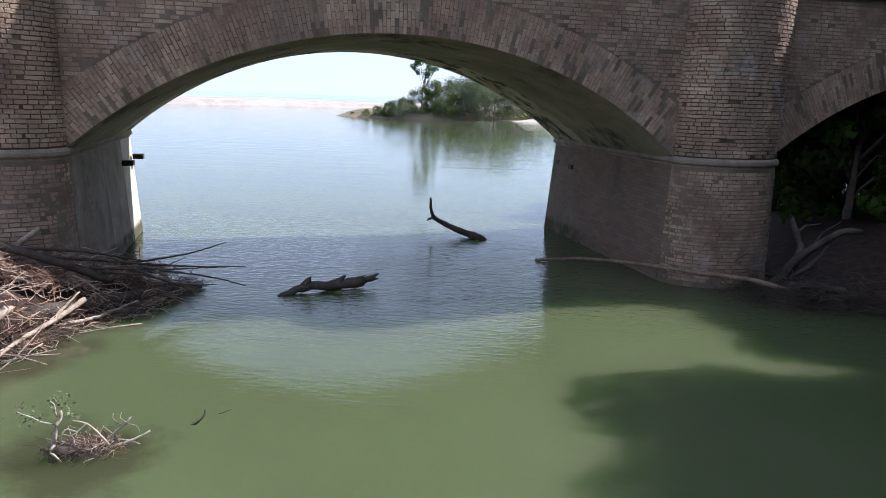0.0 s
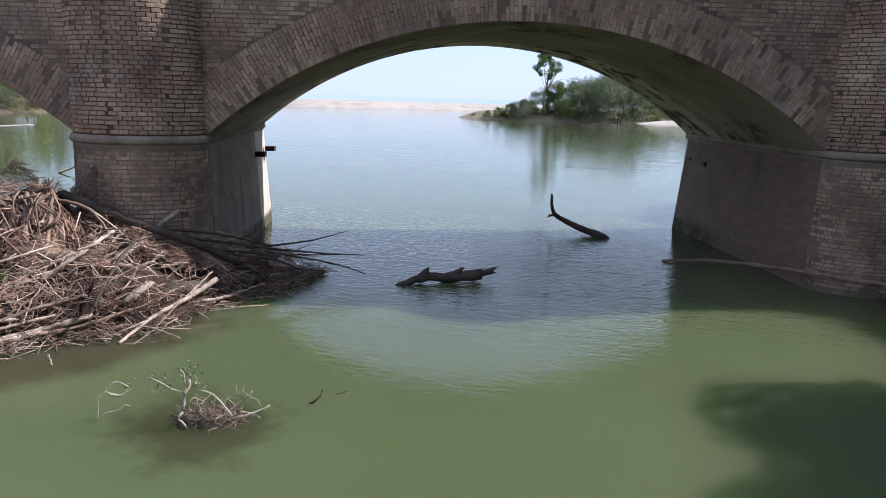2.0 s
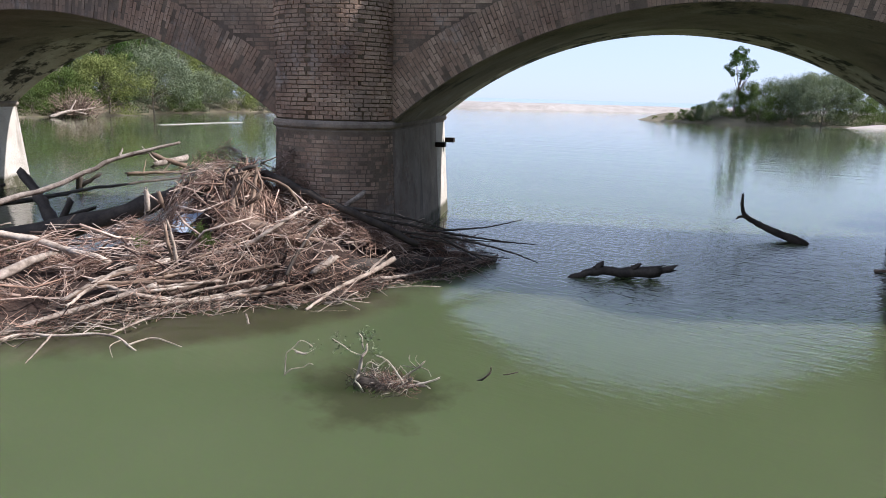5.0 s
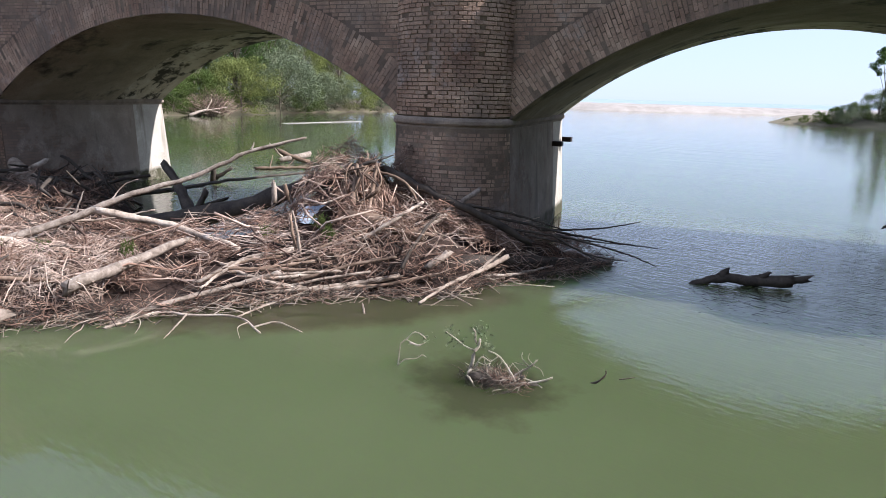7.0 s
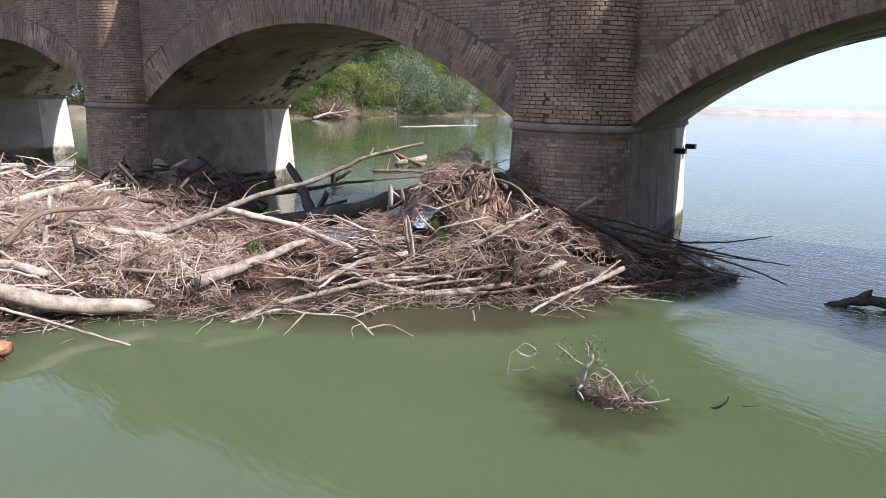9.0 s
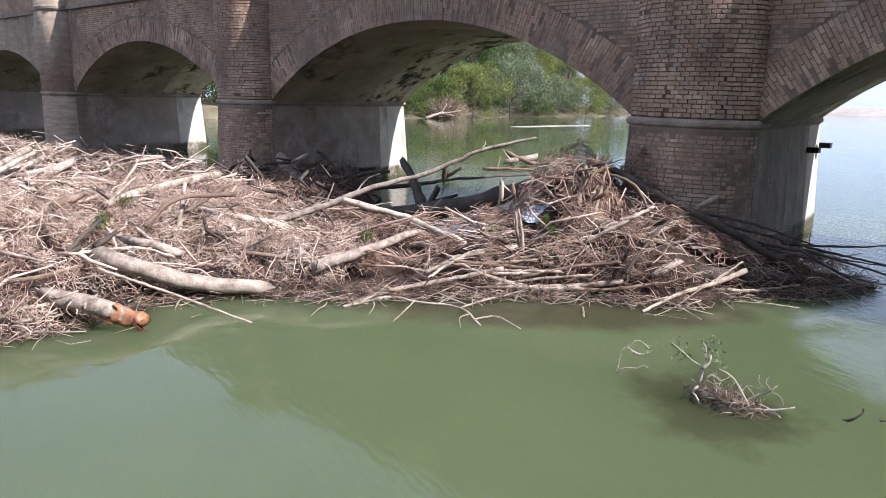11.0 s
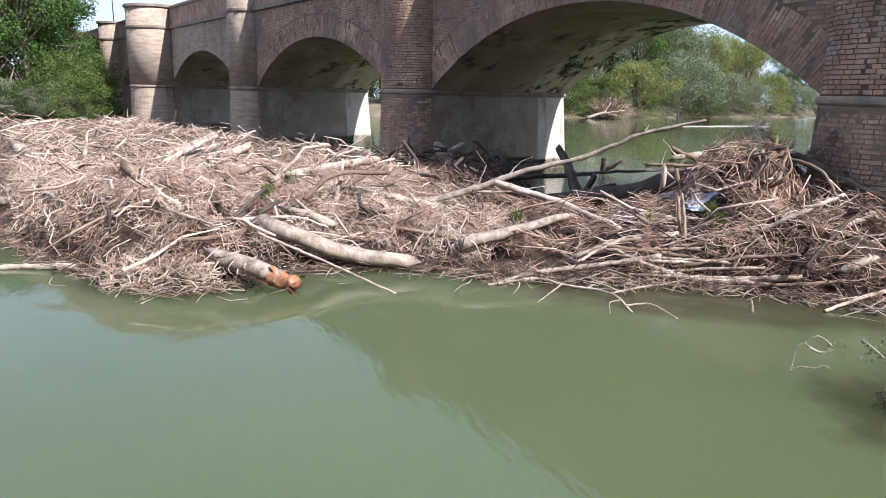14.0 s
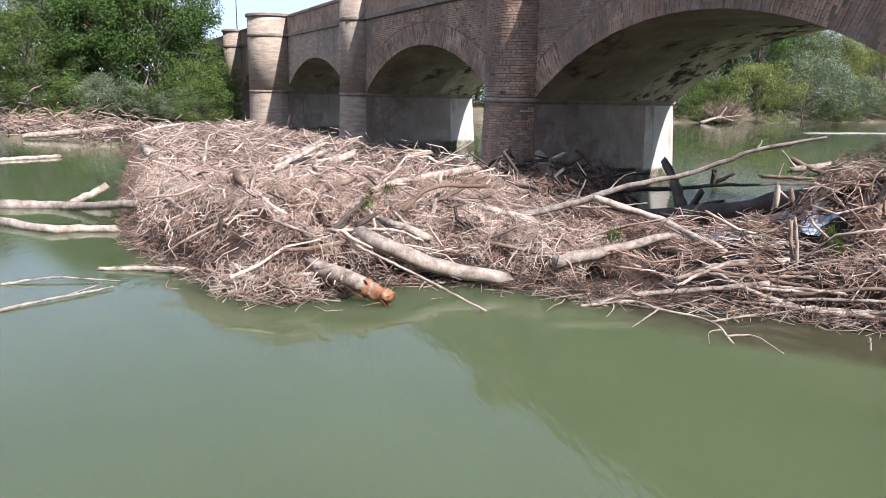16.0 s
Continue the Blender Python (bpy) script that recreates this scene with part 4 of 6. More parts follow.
log("root_stump", [(-8.3, 7.75, 1.62), (-8.05, 7.45, 1.25), (-7.8, 7.2, 0.75)], 0.035, 0.06, BROWNLOG, "reddish brown upturned root stump on top of the heap", "stump",
    forks=[([(-7.98, 7.88, 1.65), (-7.8, 7.6, 1.25), (-7.62, 7.28, 0.85)], 0.03, 0.035), ([(-8.1, 7.8, 1.6), (-7.5, 8.0, 1.45), (-7.1, 8.0, 1.05)], 0.03, 0.018)]
    + [([(-8.2 + 0.3 * strands.uniform(-1, 1), 7.8 + 0.2 * strands.uniform(-1, 1), 1.68 - 0.1 * strands.random()), (-8.0 + 0.5 * strands.uniform(-1, 1), 7.5, 1.3 + 0.2 * strands.random()), (-7.95 + 0.7 * strands.uniform(-1, 1), 7.15 + 0.2 * strands.random(), 0.75 + 0.3 * strands.random())], 0.016, 0.008) for _ in range(16)])
log("drift_log", [(-7.75, 7.1, 0.95), (-7.3, 7.3, 0.9), (-6.82, 7.69, 0.68)], 0.09, 0.11, BROWNLOG, "short brown trunk lying below the root stump", "log")
log("drift_log", [(-6.4, 7.9, 0.28), (-5.85, 9.2, 0.2), (-5.15, 10.75, 0.03)], 0.16, 0.04, DARKWOOD, "dark pointed log lying in the water by the pier", "log")
log("drift_log", [(-6.0, 6.75, 0.02), (-6.05, 7.5, 0.14), (-6.0, 8.2, 0.22), (-5.9, 8.7, 0.36)], 0.02, 0.042, LOG, "bleached log at the water's edge", "log", forks=[([(-6.02, 8.1, 0.2), (-5.9, 8.6, 0.5)], 0.03, 0.012)])
log("branch", [(-6.0, 8.3, 0.1), (-5.7, 8.7, 0.12), (-5.5, 9.4, 0.16)], 0.03, 0.012, LOG, "pale curved branch at the water's edge", "branch")
log("drift_log", [(-20.2, 6.0, 1.35), (-19.0, 6.2, 0.9), (-17.4, 6.3, 0.35)], 0.12, 0.22, LOG, "grey trunk leaning against the bridge pier", "log", forks=[([(-19.4, 6.15, 1.0), (-19.9, 6.4, 1.3)], 0.08, 0.05), ([(-18.3, 6.2, 0.65), (-17.9, 6.6, 1.0)], 0.08, 0.06)])
# single logs and sticks lying on the heap and floating beside it
log("drift_log", [(-12.24, 1.13, 0.87), (-14.26, 2.04, 0.79), (-16.08, 3.78, 0.80)], 0.051, 0.089, LOG, "long pale log lying across the top of the heap", "log")
log("drift_log", [(-13.18, 2.67, 0.56), (-11.92, 3.01, 0.59), (-11.51, 3.79, 0.43)], 0.050, 0.056, LOG, "grey log lying low between two parts of the heap", "log")
log("branch", [(-10.69, 1.45, 0.76), (-11.03, 2.00, 1.08), (-11.26, 2.90, 1.06)], 0.036, 0.038, BROWNLOG, "dark brown bent branch arching over the heap", "branch")
log("branch", [(-11.39, 2.05, 0.72), (-11.60, 2.44, 0.91), (-11.78, 2.94, 1.15)], 0.038, 0.030, BROWNLOG, "brown forked branch standing over the heap", "branch")
log("branch", [(-10.67, 1.32, 0.75), (-9.52, 1.56, 0.57)], 0.027, 0.020, LOG, "straight pale stick lying on the heap", "branch")
log("branch", [(-12.24, 1.09, 0.84), (-13.38, 1.73, 1.15)], 0.031, 0.022, LOG, "pale stick leaning on the heap", "branch")
log("branch", [(-11.21, 2.01, 0.61), (-11.41, 2.18, 1.24)], 0.038, 0.029, LOG, "pale brown stick standing in the heap", "branch")
log("stump", [(-17.38, -0.08, 0.66), (-18.06, 0.43, 0.74), (-18.72, 1.03, 0.91)], 0.187, 0.077, LOG, "bleached wedge-shaped stump on top of the heap", "stump")
log("drift_log", [(-16.63, -0.87, 0.86), (-19.94, 0.24, 1.14)], 0.069, 0.074, LOG, "pale log lying on top of the heap", "log")
log("drift_log", [(-16.13, -0.70, 0.82), (-19.33, 0.47, 0.95)], 0.067, 0.072, LOG, "tan log lying beside another on the heap", "log")
log("branch", [(-14.79, -0.42, 0.67), (-14.79, -0.40, 1.03)], 0.061, 0.037, LOG, "short white stick standing on the heap", "branch")
log("stump", [(-14.83, -0.10, 0.62), (-14.83, 0.43, 0.40)], 0.110, 0.098, LOG, "pale weathered slab of a stump on the heap", "stump")
log("stump", [(-15.35, 0.09, 0.75), (-15.35, 0.32, 0.38)], 0.127, 0.102, LOG, "pale broken slab of wood tilted on the heap", "stump")
log("drift_log", [(-10.83, 0.35, 1.12), (-11.34, 0.72, 1.18)], 0.063, 0.047, BROWNLOG, "short tan log with a dark end on the heap", "log")
log("branch", [(-9.67, 0.34, 0.65), (-9.80, 0.56, 0.84), (-10.03, 0.83, 1.02)], 0.032, 0.025, DARKWOOD, "dark root reaching out of the heap", "root")
log("branch", [(-9.76, 0.71, 0.72), (-9.91, 0.99, 0.86)], 0.041, 0.033, DARKWOOD, "dark broken branch in a hollow of the heap", "branch")
log("branch", [(-9.15, -0.50, 0.55), (-9.12, -0.01, 0.55), (-9.54, 0.75, 0.58)], 0.031, 0.024, BROWNLOG, "long brown branch lying along the heap edge", "branch")
log("branch", [(-9.72, 0.49, 0.66), (-9.70, 1.18, 0.67), (-9.49, 1.60, 0.55)], 0.024, 0.016, LOG, "thin pale branch lying above the thick log", "branch")
log("drift_log", [(-10.07, 1.12, 0.71), (-9.72, 1.38, 0.68), (-9.55, 1.65, 0.58)], 0.067, 0.057, LOG, "grey broken slab lying behind the thick log", "log")
log("branch", [(-8.74, -0.25, 0.29), (-8.84, 0.27, 0.29), (-9.00, 0.67, 0.13)], 0.026, 0.015, PALE, "pale crooked root hanging over the water", "root")
log("branch", [(-8.66, -0.20, 0.18), (-8.75, 0.11, 0.18), (-8.81, 0.35, 0.19)], 0.022, 0.011, PALE, "pale forked root hanging over the water", "root")
log("branch", [(-7.18, 6.79, 0.72), (-6.88, 7.10, 0.99), (-6.81, 7.70, 1.22)], 0.029, 0.026, LOG, "long pale stick lying on the brown heap", "branch")
log("branch", [(-8.12, 3.50, -0.00), (-8.14, 4.06, 0.08), (-7.89, 5.11, 0.22), (-7.61, 5.65, 0.35)], 0.030, 0.036, LOG, "long bleached branch lying along the waterline", "branch")
log("branch", [(-9.78, 3.46, 0.50), (-11.08, 4.88, 0.30)], 0.044, 0.041, LOG, "pale branch end lying on the brown heap", "branch")
log("branch", [(-10.11, 2.13, 0.48), (-9.27, 3.01, 0.44), (-9.02, 3.46, 0.36)], 0.035, 0.025, BROWNLOG, "long pinkish stick lying on the heap", "branch")
log("branch", [(-8.20, 5.16, 0.44), (-7.79, 5.96, 0.58)], 0.024, 0.021, LOG, "pale stick lying across the brown heap", "branch")
log("branch", [(-8.10, 5.16, 0.35), (-7.40, 6.07, 0.47)], 0.028, 0.024, BROWNLOG, "brown stick lying across the brown heap", "branch")
log("branch", [(-7.93, 5.31, 0.29), (-7.45, 5.73, 0.17), (-7.08, 6.22, 0.06)], 0.028, 0.024, LOG, "straight stick sloping down to the water", "branch")
log("drift_log", [(-7.12, 6.18, 0.10), (-6.88, 6.56, 0.17), (-6.57, 6.92, 0.26)], 0.044, 0.036, LOG, "pale log lying along the water's edge", "log")
log("branch", [(-8.24, 4.82, 0.27), (-8.12, 5.31, 0.45), (-7.79, 5.77, 0.52)], 0.032, 0.024, BROWNLOG, "bent brown stick on the slope of the heap", "branch")
log("branch", [(-8.02, 5.25, 0.31), (-7.57, 5.62, 0.29), (-7.29, 6.09, 0.33)], 0.024, 0.024, LOG, "pale stick lying low on the heap", "branch")
log("branch", [(-7.46, 5.74, 0.23), (-7.06, 6.40, 0.41), (-6.68, 6.96, 0.51)], 0.028, 0.024, BROWNLOG, "weathered stick lying low on the heap", "branch")
log("branch", [(-7.60, 5.45, 0.14), (-7.25, 6.07, 0.24), (-6.86, 6.63, 0.32)], 0.020, 0.020, LOG, "thin pale stick crossing the heap", "branch")
log("branch", [(-7.79, 6.05, 0.54), (-7.90, 6.06, 1.06)], 0.025, 0.021, BROWNLOG, "brown stick standing on the heap", "branch")
log("drift_log", [(-22.78, -5.12, 0.60), (-21.74, -4.51, 0.39), (-20.68, -3.93, 0.14)], 0.173, 0.156, LOG, "grey log at the outer end of the heap", "log")
log("drift_log", [(-11.19, -1.03, 1.22), (-10.84, -0.76, 1.04)], 0.082, 0.079, BROWNLOG, "thick tan log end with a dark break in the heap", "log")
log("branch", [(-16.42, -2.42, 0.83), (-16.44, -2.31, 1.39)], 0.048, 0.027, LOG, "tall pale stick standing on the heap", "branch")
log("branch", [(-10.09, -1.20, 0.40), (-10.09, -1.16, 0.78)], 0.029, 0.025, DARKWOOD, "dark post standing in the heap", "branch")
log("branch", [(-12.69, -2.48, 0.72), (-10.81, -1.69, 0.71)], 0.026, 0.022, LOG, "long straight pale cane lying on the heap", "cane")
log("branch", [(-16.01, -0.83, 0.82), (-17.62, 0.27, 1.24)], 0.059, 0.050, LOG, "pale log leaning along the bridge", "log")
log("branch", [(-10.78, -0.85, 1.00), (-10.80, -0.70, 1.47)], 0.022, 0.018, LOG, "pale stick leaning out of the heap", "branch")
log("branch", [(-9.42, -0.39, 0.87), (-9.27, 0.09, 0.71)], 0.023, 0.015, LOG, "pale stick lying over the slope of the heap", "branch")
log("drift_log", [(-15.94, -6.49, 0.05), (-15.65, -5.07, 0.06), (-13.89, -3.24, 0.38)], 0.114, 0.082, LOG, "long thick pale log floating beside the heap", "log")
log("branch", [(-15.94, -5.05, 0.10), (-16.48, -4.81, 0.20), (-16.86, -4.66, 0.30)], 0.069, 0.087, LOG, "pale broken limb rising from a floating log", "branch")
log("drift_log", [(-14.03, -5.70, 0.05), (-13.15, -4.52, 0.05), (-13.22, -4.14, 0.05), (-13.18, -3.46, 0.05)], 0.088, 0.068, LOG, "pale crooked trunk floating beside the heap", "log")
log("drift_log", [(-25.46, -10.45, 0.04), (-26.72, -9.06, 0.04)], 0.068, 0.070, LOG, "thin white log floating in the river", "log")
log("drift_log", [(-35.35, -13.48, 0.15), (-36.22, -11.57, 0.30), (-37.60, -10.23, 0.40)], 0.125, 0.161, LOG, "pale trunk stranded on the far shore", "log")
log("branch", [(-8.24, 4.76, 0.26), (-8.11, 5.39, 0.49), (-7.79, 6.02, 0.60)], 0.024, 0.029, LOG, "long pale stick lying on the slope of the heap", "branch")
log("branch", [(-8.23, 5.15, 0.43), (-7.74, 5.39, 0.27), (-7.34, 5.85, 0.12), (-7.06, 6.28, 0.13)], 0.025, 0.024, LOG, "bent pale stick lying low by the water", "branch")
log("branch", [(-8.15, 5.14, 0.40), (-7.37, 5.98, 0.37)], 0.025, 0.024, BROWNLOG, "brown stick lying on matted twigs", "branch")
log("branch", [(-7.68, 5.25, 0.11), (-7.09, 6.25, 0.15), (-6.58, 6.88, 0.25)], 0.024, 0.028, LOG, "pale stick lying at the foot of the heap", "branch")
log("branch", [(-7.69, 5.75, 0.46), (-7.09, 6.70, 0.61)], 0.024, 0.021, BROWNLOG, "weathered stick on the brown heap", "branch")
log("branch", [(-7.66, 5.53, 0.33), (-7.11, 6.28, 0.35)], 0.020, 0.020, LOG, "pale stick half buried in twigs", "branch")
log("branch", [(-7.73, 6.08, 0.56), (-7.75, 6.06, 0.85), (-7.78, 6.01, 1.14)], 0.025, 0.016, LOG, "pale stick standing in the brown heap", "branch")
log("stump", [(-9.44, 7.20, 1.03), (-9.46, 7.18, 1.24)], 0.050, 0.030, BROWNLOG, "short tan stump piece on the dark log", "stump")
log("drift_log", [(-6.30, 7.26, 0.39), (-6.21, 7.57, 0.54)], 0.049, 0.050, LOG, "short pale log on the slope by the pier", "log")
log("branch", [(-7.49, 6.19, 0.62), (-7.42, 6.56, 0.71), (-7.21, 6.92, 0.86)], 0.021, 0.017, BROWNLOG, "brown twig lying over the slope", "branch")
log("branch", [(-8.07, 4.70, 0.22), (-8.13, 5.03, 0.35), (-8.09, 5.47, 0.52)], 0.020, 0.021, LOG, "pale stick crossing others by the water", "branch")
log("branch", [(-7.08, 6.25, 0.11), (-6.62, 6.80, 0.15), (-6.25, 7.23, 0.27)], 0.024, 0.024, BROWNLOG, "reddish stick lying by the pier", "branch")
log("branch", [(-7.40, 5.05, -0.00), (-7.45, 5.55, 0.02), (-7.32, 5.88, 0.07)], 0.019, 0.016, LOG, "thin pale stick in the water by the heap", "branch")
log("branch", [(-6.24, 5.93, -0.00), (-6.25, 5.91, 0.13)], 0.015, 0.011, LOG, "pale twig end standing out of the water", "twig")
log("stump", [(-9.62, 7.07, 0.95), (-9.62, 7.06, 1.27)], 0.055, 0.035, LOG, "short bleached stump piece on the dark log", "stump")
log("root", [(-8.45, 7.9, 1.55), (-8.32, 7.98, 1.66), (-8.2, 8.06, 1.70)], 0.05, 0.03, DARKWOOD, "dark knob of a root on top of the heap", "root")
land("shore", [(-35.5, -7), (-36, -10.5), (-40, -15.5), (-47, -22), (-52, -18), (-50, -8), (-44, -3)], 0.35, MUCK, "muddy shore strewn with driftwood", "shore", 12, 0.8)
log("branch", [(-8.42, -3.6, 0.01), (-8.84, -3.12, 0.03), (-9.15, -2.71, 0.03), (-9.4, -2.45, 0.03)], 0.02, 0.012, LOG, "thin pale branch floating on the water", "branch", forks=[([(-9.0, -2.9, 0.03), (-9.5, -2.6, 0.05)], 0.012, 0.006)])
log("branch", [(-9.71, -3.9, 0.01), (-9.85, -3.28, 0.05), (-9.67, -2.45, 0.03)], 0.02, 0.01, LOG, "thin pale branch floating beside another", "branch")
log("branch", [(-10.4, -2.9, 0.02), (-10.3, -2.2, 0.03), (-10.0, -1.6, 0.06)], 0.03, 0.05, LOG, "pale stick floating at the heap edge", "branch")
log("drift_log", [(-22.6, 17.02, 0.42), (-22.0, 17.3, 0.2), (-21.5, 17.6, 0.05)], 0.1, 0.09, BROWNLOG, "weathered log stranded in the river behind the bridge", "log")
log("drift_log", [(-22.2, 16.8, 0.1), (-22.1, 17.5, 0.2), (-22.1, 18.1, 0.27)], 0.1, 0.12, LOG, "pale thick log stranded in the river behind the bridge", "log", forks=[([(-22.2, 16.9, 0.15), (-22.5, 16.5, 0.75)], 0.05, 0.02)])
log("branch", [(-20.8, 14.6, 0.04), (-20.3, 15.4, 0.06), (-19.8, 16.2, 0.03)], 0.06, 0.04, BROWNLOG, "low branch lying in the shallow river", "branch", forks=[([(-20.5, 15.0, 0.05), (-20.7, 15.3, 0.5)], 0.03, 0.01), ([(-20.2, 15.5, 0.05), (-20.2, 15.9, 0.35)], 0.03, 0.01)])
log("stump", [(-18.85, 11.66, 0.0), (-18.7, 11.6, 0.42)], 0.09, 0.08, DARKWOOD, "dark stump standing in the river", "stump", forks=[([(-18.8, 11.7, 0.1), (-18.4, 12.0, 0.4)], 0.08, 0.05)])
log("branch", [(-20.6, 20.7, 0.02), (-19.9, 20.9, 0.3)], 0.04, 0.02, LOG, "pale branch sticking out of the river", "branch")
log("drift_log", [(-3.66, 10.6, -0.03), (-3.48, 10.77, 0.04), (-3.25, 10.95, 0.1), (-2.8, 11.2, 0.08), (-2.4, 11.42, 0.12)], 0.05, 0.1, DARKWOOD, "dark waterlogged log floating under the arch", "log",
    forks=[([(-3.3, 10.93, 0.12), (-3.22, 10.95, 0.24)], 0.09, 0.03), ([(-2.8, 11.2, 0.12), (-2.68, 11.25, 0.24)], 0.08, 0.03), ([(-2.45, 11.4, 0.12), (-2.2, 11.55, 0.17)], 0.07, 0.05)])
log("branch", [(-1.82, 16.79, 0.9), (-1.72, 16.7, 0.45), (-1.22, 16.55, 0.22), (-0.46, 16.29, 0.0)], 0.025, 0.1, DARKWOOD, "dark forked branch standing in the water", "branch", forks=[([(-1.72, 16.7, 0.42), (-1.85, 16.75, 0.36)], 0.04, 0.03)])
log("pole", [(0.8, 14.27, 0.02), (1.8, 14.1, 0.14), (2.95, 13.1, 0.3), (3.75, 12.35, 0.38), (4.6, 12.05, 0.36), (5.2, 12.1, 0.2)], 0.028, 0.05, BROWNLOG, "long thin trunk lying in the water by the pier", "log")
log("root", [(5.2, 12.85, 0.02), (5.37, 12.79, 0.29), (5.47, 12.75, 0.53), (5.76, 12.62, 0.92), (6.14, 12.45, 1.24), (6.4, 12.4, 1.28)], 0.1, 0.05, DARKWOOD, "dark curved tree root at the shaded bank", "root", forks=[([(5.5, 12.72, 0.3), (5.8, 12.61, 0.63), (5.98, 12.52, 1.0)], 0.055, 0.035), ([(5.77, 12.62, 0.92), (5.9, 12.7, 1.15), (6.2, 12.7, 1.4)], 0.03, 0.012)])
log("root", [(5.5, 13.06, 1.34), (5.62, 13.01, 1.02), (5.68, 12.97, 0.85), (5.6, 12.9, 0.5)], 0.05, 0.07, DARKWOOD, "dark standing root at the shaded bank", "root", forks=[([(5.58, 13.02, 1.1), (5.75, 13.0, 1.25), (5.95, 12.95, 1.3)], 0.03, 0.015)])
log("drift_log", [(5.3, 12.38, 0.22), (5.68, 12.22, 0.27), (6.1, 12.03, 0.28)], 0.09, 0.07, DARKWOOD, "dark log in a raft of twigs by the bank", "log")
log("branch", [(-8.01, 3.4, 0.01), (-8.0, 4.05, 0.05), (-7.68, 4.25, 0.05), (-7.14, 4.62, 0.06), (-6.59, 4.56, 0.0)], 0.02, 0.012, LOG, "white dead branch floating on the water", "branch", sides=7,
    forks=[([(-7.14, 4.62, 0.06), (-7.27, 5.14, 0.06), (-7.35, 5.57, 0.05)], 0.014, 0.008), ([(-6.75, 4.58, 0.03), (-6.61, 4.82, 0.07), (-6.27, 4.93, 0.0)], 0.012, 0.006), ([(-7.68, 4.25, 0.05), (-7.22, 3.7, 0.0)], 0.014, 0.006), ([(-7.3, 5.2, 0.06), (-7.1, 5.35, 0.08), (-7.0, 5.6, 0.03)], 0.007, 0.003), ([(-7.4, 4.44, 0.06), (-7.5, 4.7, 0.1), (-7.62, 4.85, 0.06)], 0.008, 0.003), ([(-6.9, 4.6, 0.05), (-6.8, 4.4, 0.06), (-6.62, 4.3, 0.0)], 0.007, 0.003), ([(-8.0, 3.8, 0.04), (-7.75, 3.7, 0.05), (-7.6, 3.55, 0.0)], 0.008, 0.003)])
for pts in ([(-5.9, 9.71, 0.65), (-5.22, 10.42, 0.68), (-4.76, 11.07, 0.78)], [(-5.64, 9.74, 0.66), (-4.91, 10.46, 0.48), (-4.4, 11.0, 0.38)], [(-5.59, 9.66, 0.63), (-4.61, 10.04, 0.43), (-4.1, 10.26, 0.25)],
            [(-5.62, 9.53, 0.65), (-5.04, 9.73, 0.38), (-4.5, 10.05, 0.3)], [(-5.97, 9.31, 0.62), (-5.42, 9.64, 0.5), (-4.88, 9.81, 0.27)], [(-6.1, 9.2, 0.7), (-5.3, 9.9, 0.55), (-4.7, 10.6, 0.45)]):
    log("twig", pts, 0.022, 0.007, DARKWOOD, "thin dark twig hanging out over the water", "twig", sides=5, group="twigs at the heap tip")

# snag with roots and a few leaves in the foreground water
snag = log("snag", [(-3.3, 5.6, -0.03), (-3.5, 5.45, 0.02), (-3.72, 5.26, 0.05), (-3.88, 5.14, 0.08)], 0.02, 0.045, DARKWOOD, "uprooted shrub stuck in the river with bare roots", "snag", fork_material=PALE,
           forks=[([(-3.9, 5.12, 0.1), (-3.88, 5.13, 0.24), (-3.86, 5.14, 0.36), (-3.83, 5.17, 0.39), (-3.82, 5.17, 0.47)], 0.024, 0.013), ([(-3.85, 5.15, 0.43), (-3.86, 5.14, 0.49), (-3.86, 5.15, 0.54), (-3.88, 5.13, 0.58)], 0.01, 0.006),
                  ([(-3.87, 5.14, 0.36), (-3.94, 5.08, 0.4), (-4.02, 5.02, 0.48), (-4.09, 4.97, 0.54)], 0.008, 0.004), ([(-3.86, 5.09, 0.17), (-3.89, 5.06, 0.12), (-3.86, 5.08, 0.07), (-3.82, 5.1, 0.0)], 0.013, 0.009),
                  ([(-3.83, 5.12, 0.19), (-3.8, 5.14, 0.28), (-3.77, 5.17, 0.3), (-3.71, 5.21, 0.26), (-3.65, 5.25, 0.32)], 0.01, 0.005), ([(-3.52, 5.4, 0.03), (-3.58, 5.36, 0.15), (-3.64, 5.32, 0.26), (-3.69, 5.28, 0.32), (-3.76, 5.24, 0.35)], 0.011, 0.006),
                  ([(-3.58, 5.43, 0.06), (-3.53, 5.47, 0.12), (-3.44, 5.52, 0.19), (-3.39, 5.55, 0.26)], 0.008, 0.01), ([(-3.62, 5.33, 0.0), (-3.48, 5.42, 0.03), (-3.34, 5.5, 0.06), (-3.22, 5.57, 0.12)], 0.013, 0.01),
                  ([(-3.55, 5.39, 0.08), (-3.44, 5.45, 0.08), (-3.36, 5.49, 0.05), (-3.3, 5.53, 0.0)], 0.006, 0.006), ([(-3.44, 5.52, 0.18), (-3.51, 5.47, 0.27), (-3.51, 5.47, 0.33)], 0.006, 0.004),
                  ([(-3.41, 5.53, 0.21), (-3.46, 5.5, 0.28), (-3.45, 5.51, 0.33)], 0.005, 0.003), ([(-3.41, 5.53, 0.2), (-3.35, 5.57, 0.17), (-3.32, 5.58, 0.11)], 0.005, 0.003), ([(-3.44, 5.52, 0.19), (-3.53, 5.46, 0.21), (-3.57, 5.44, 0.22)], 0.004, 0.003)])
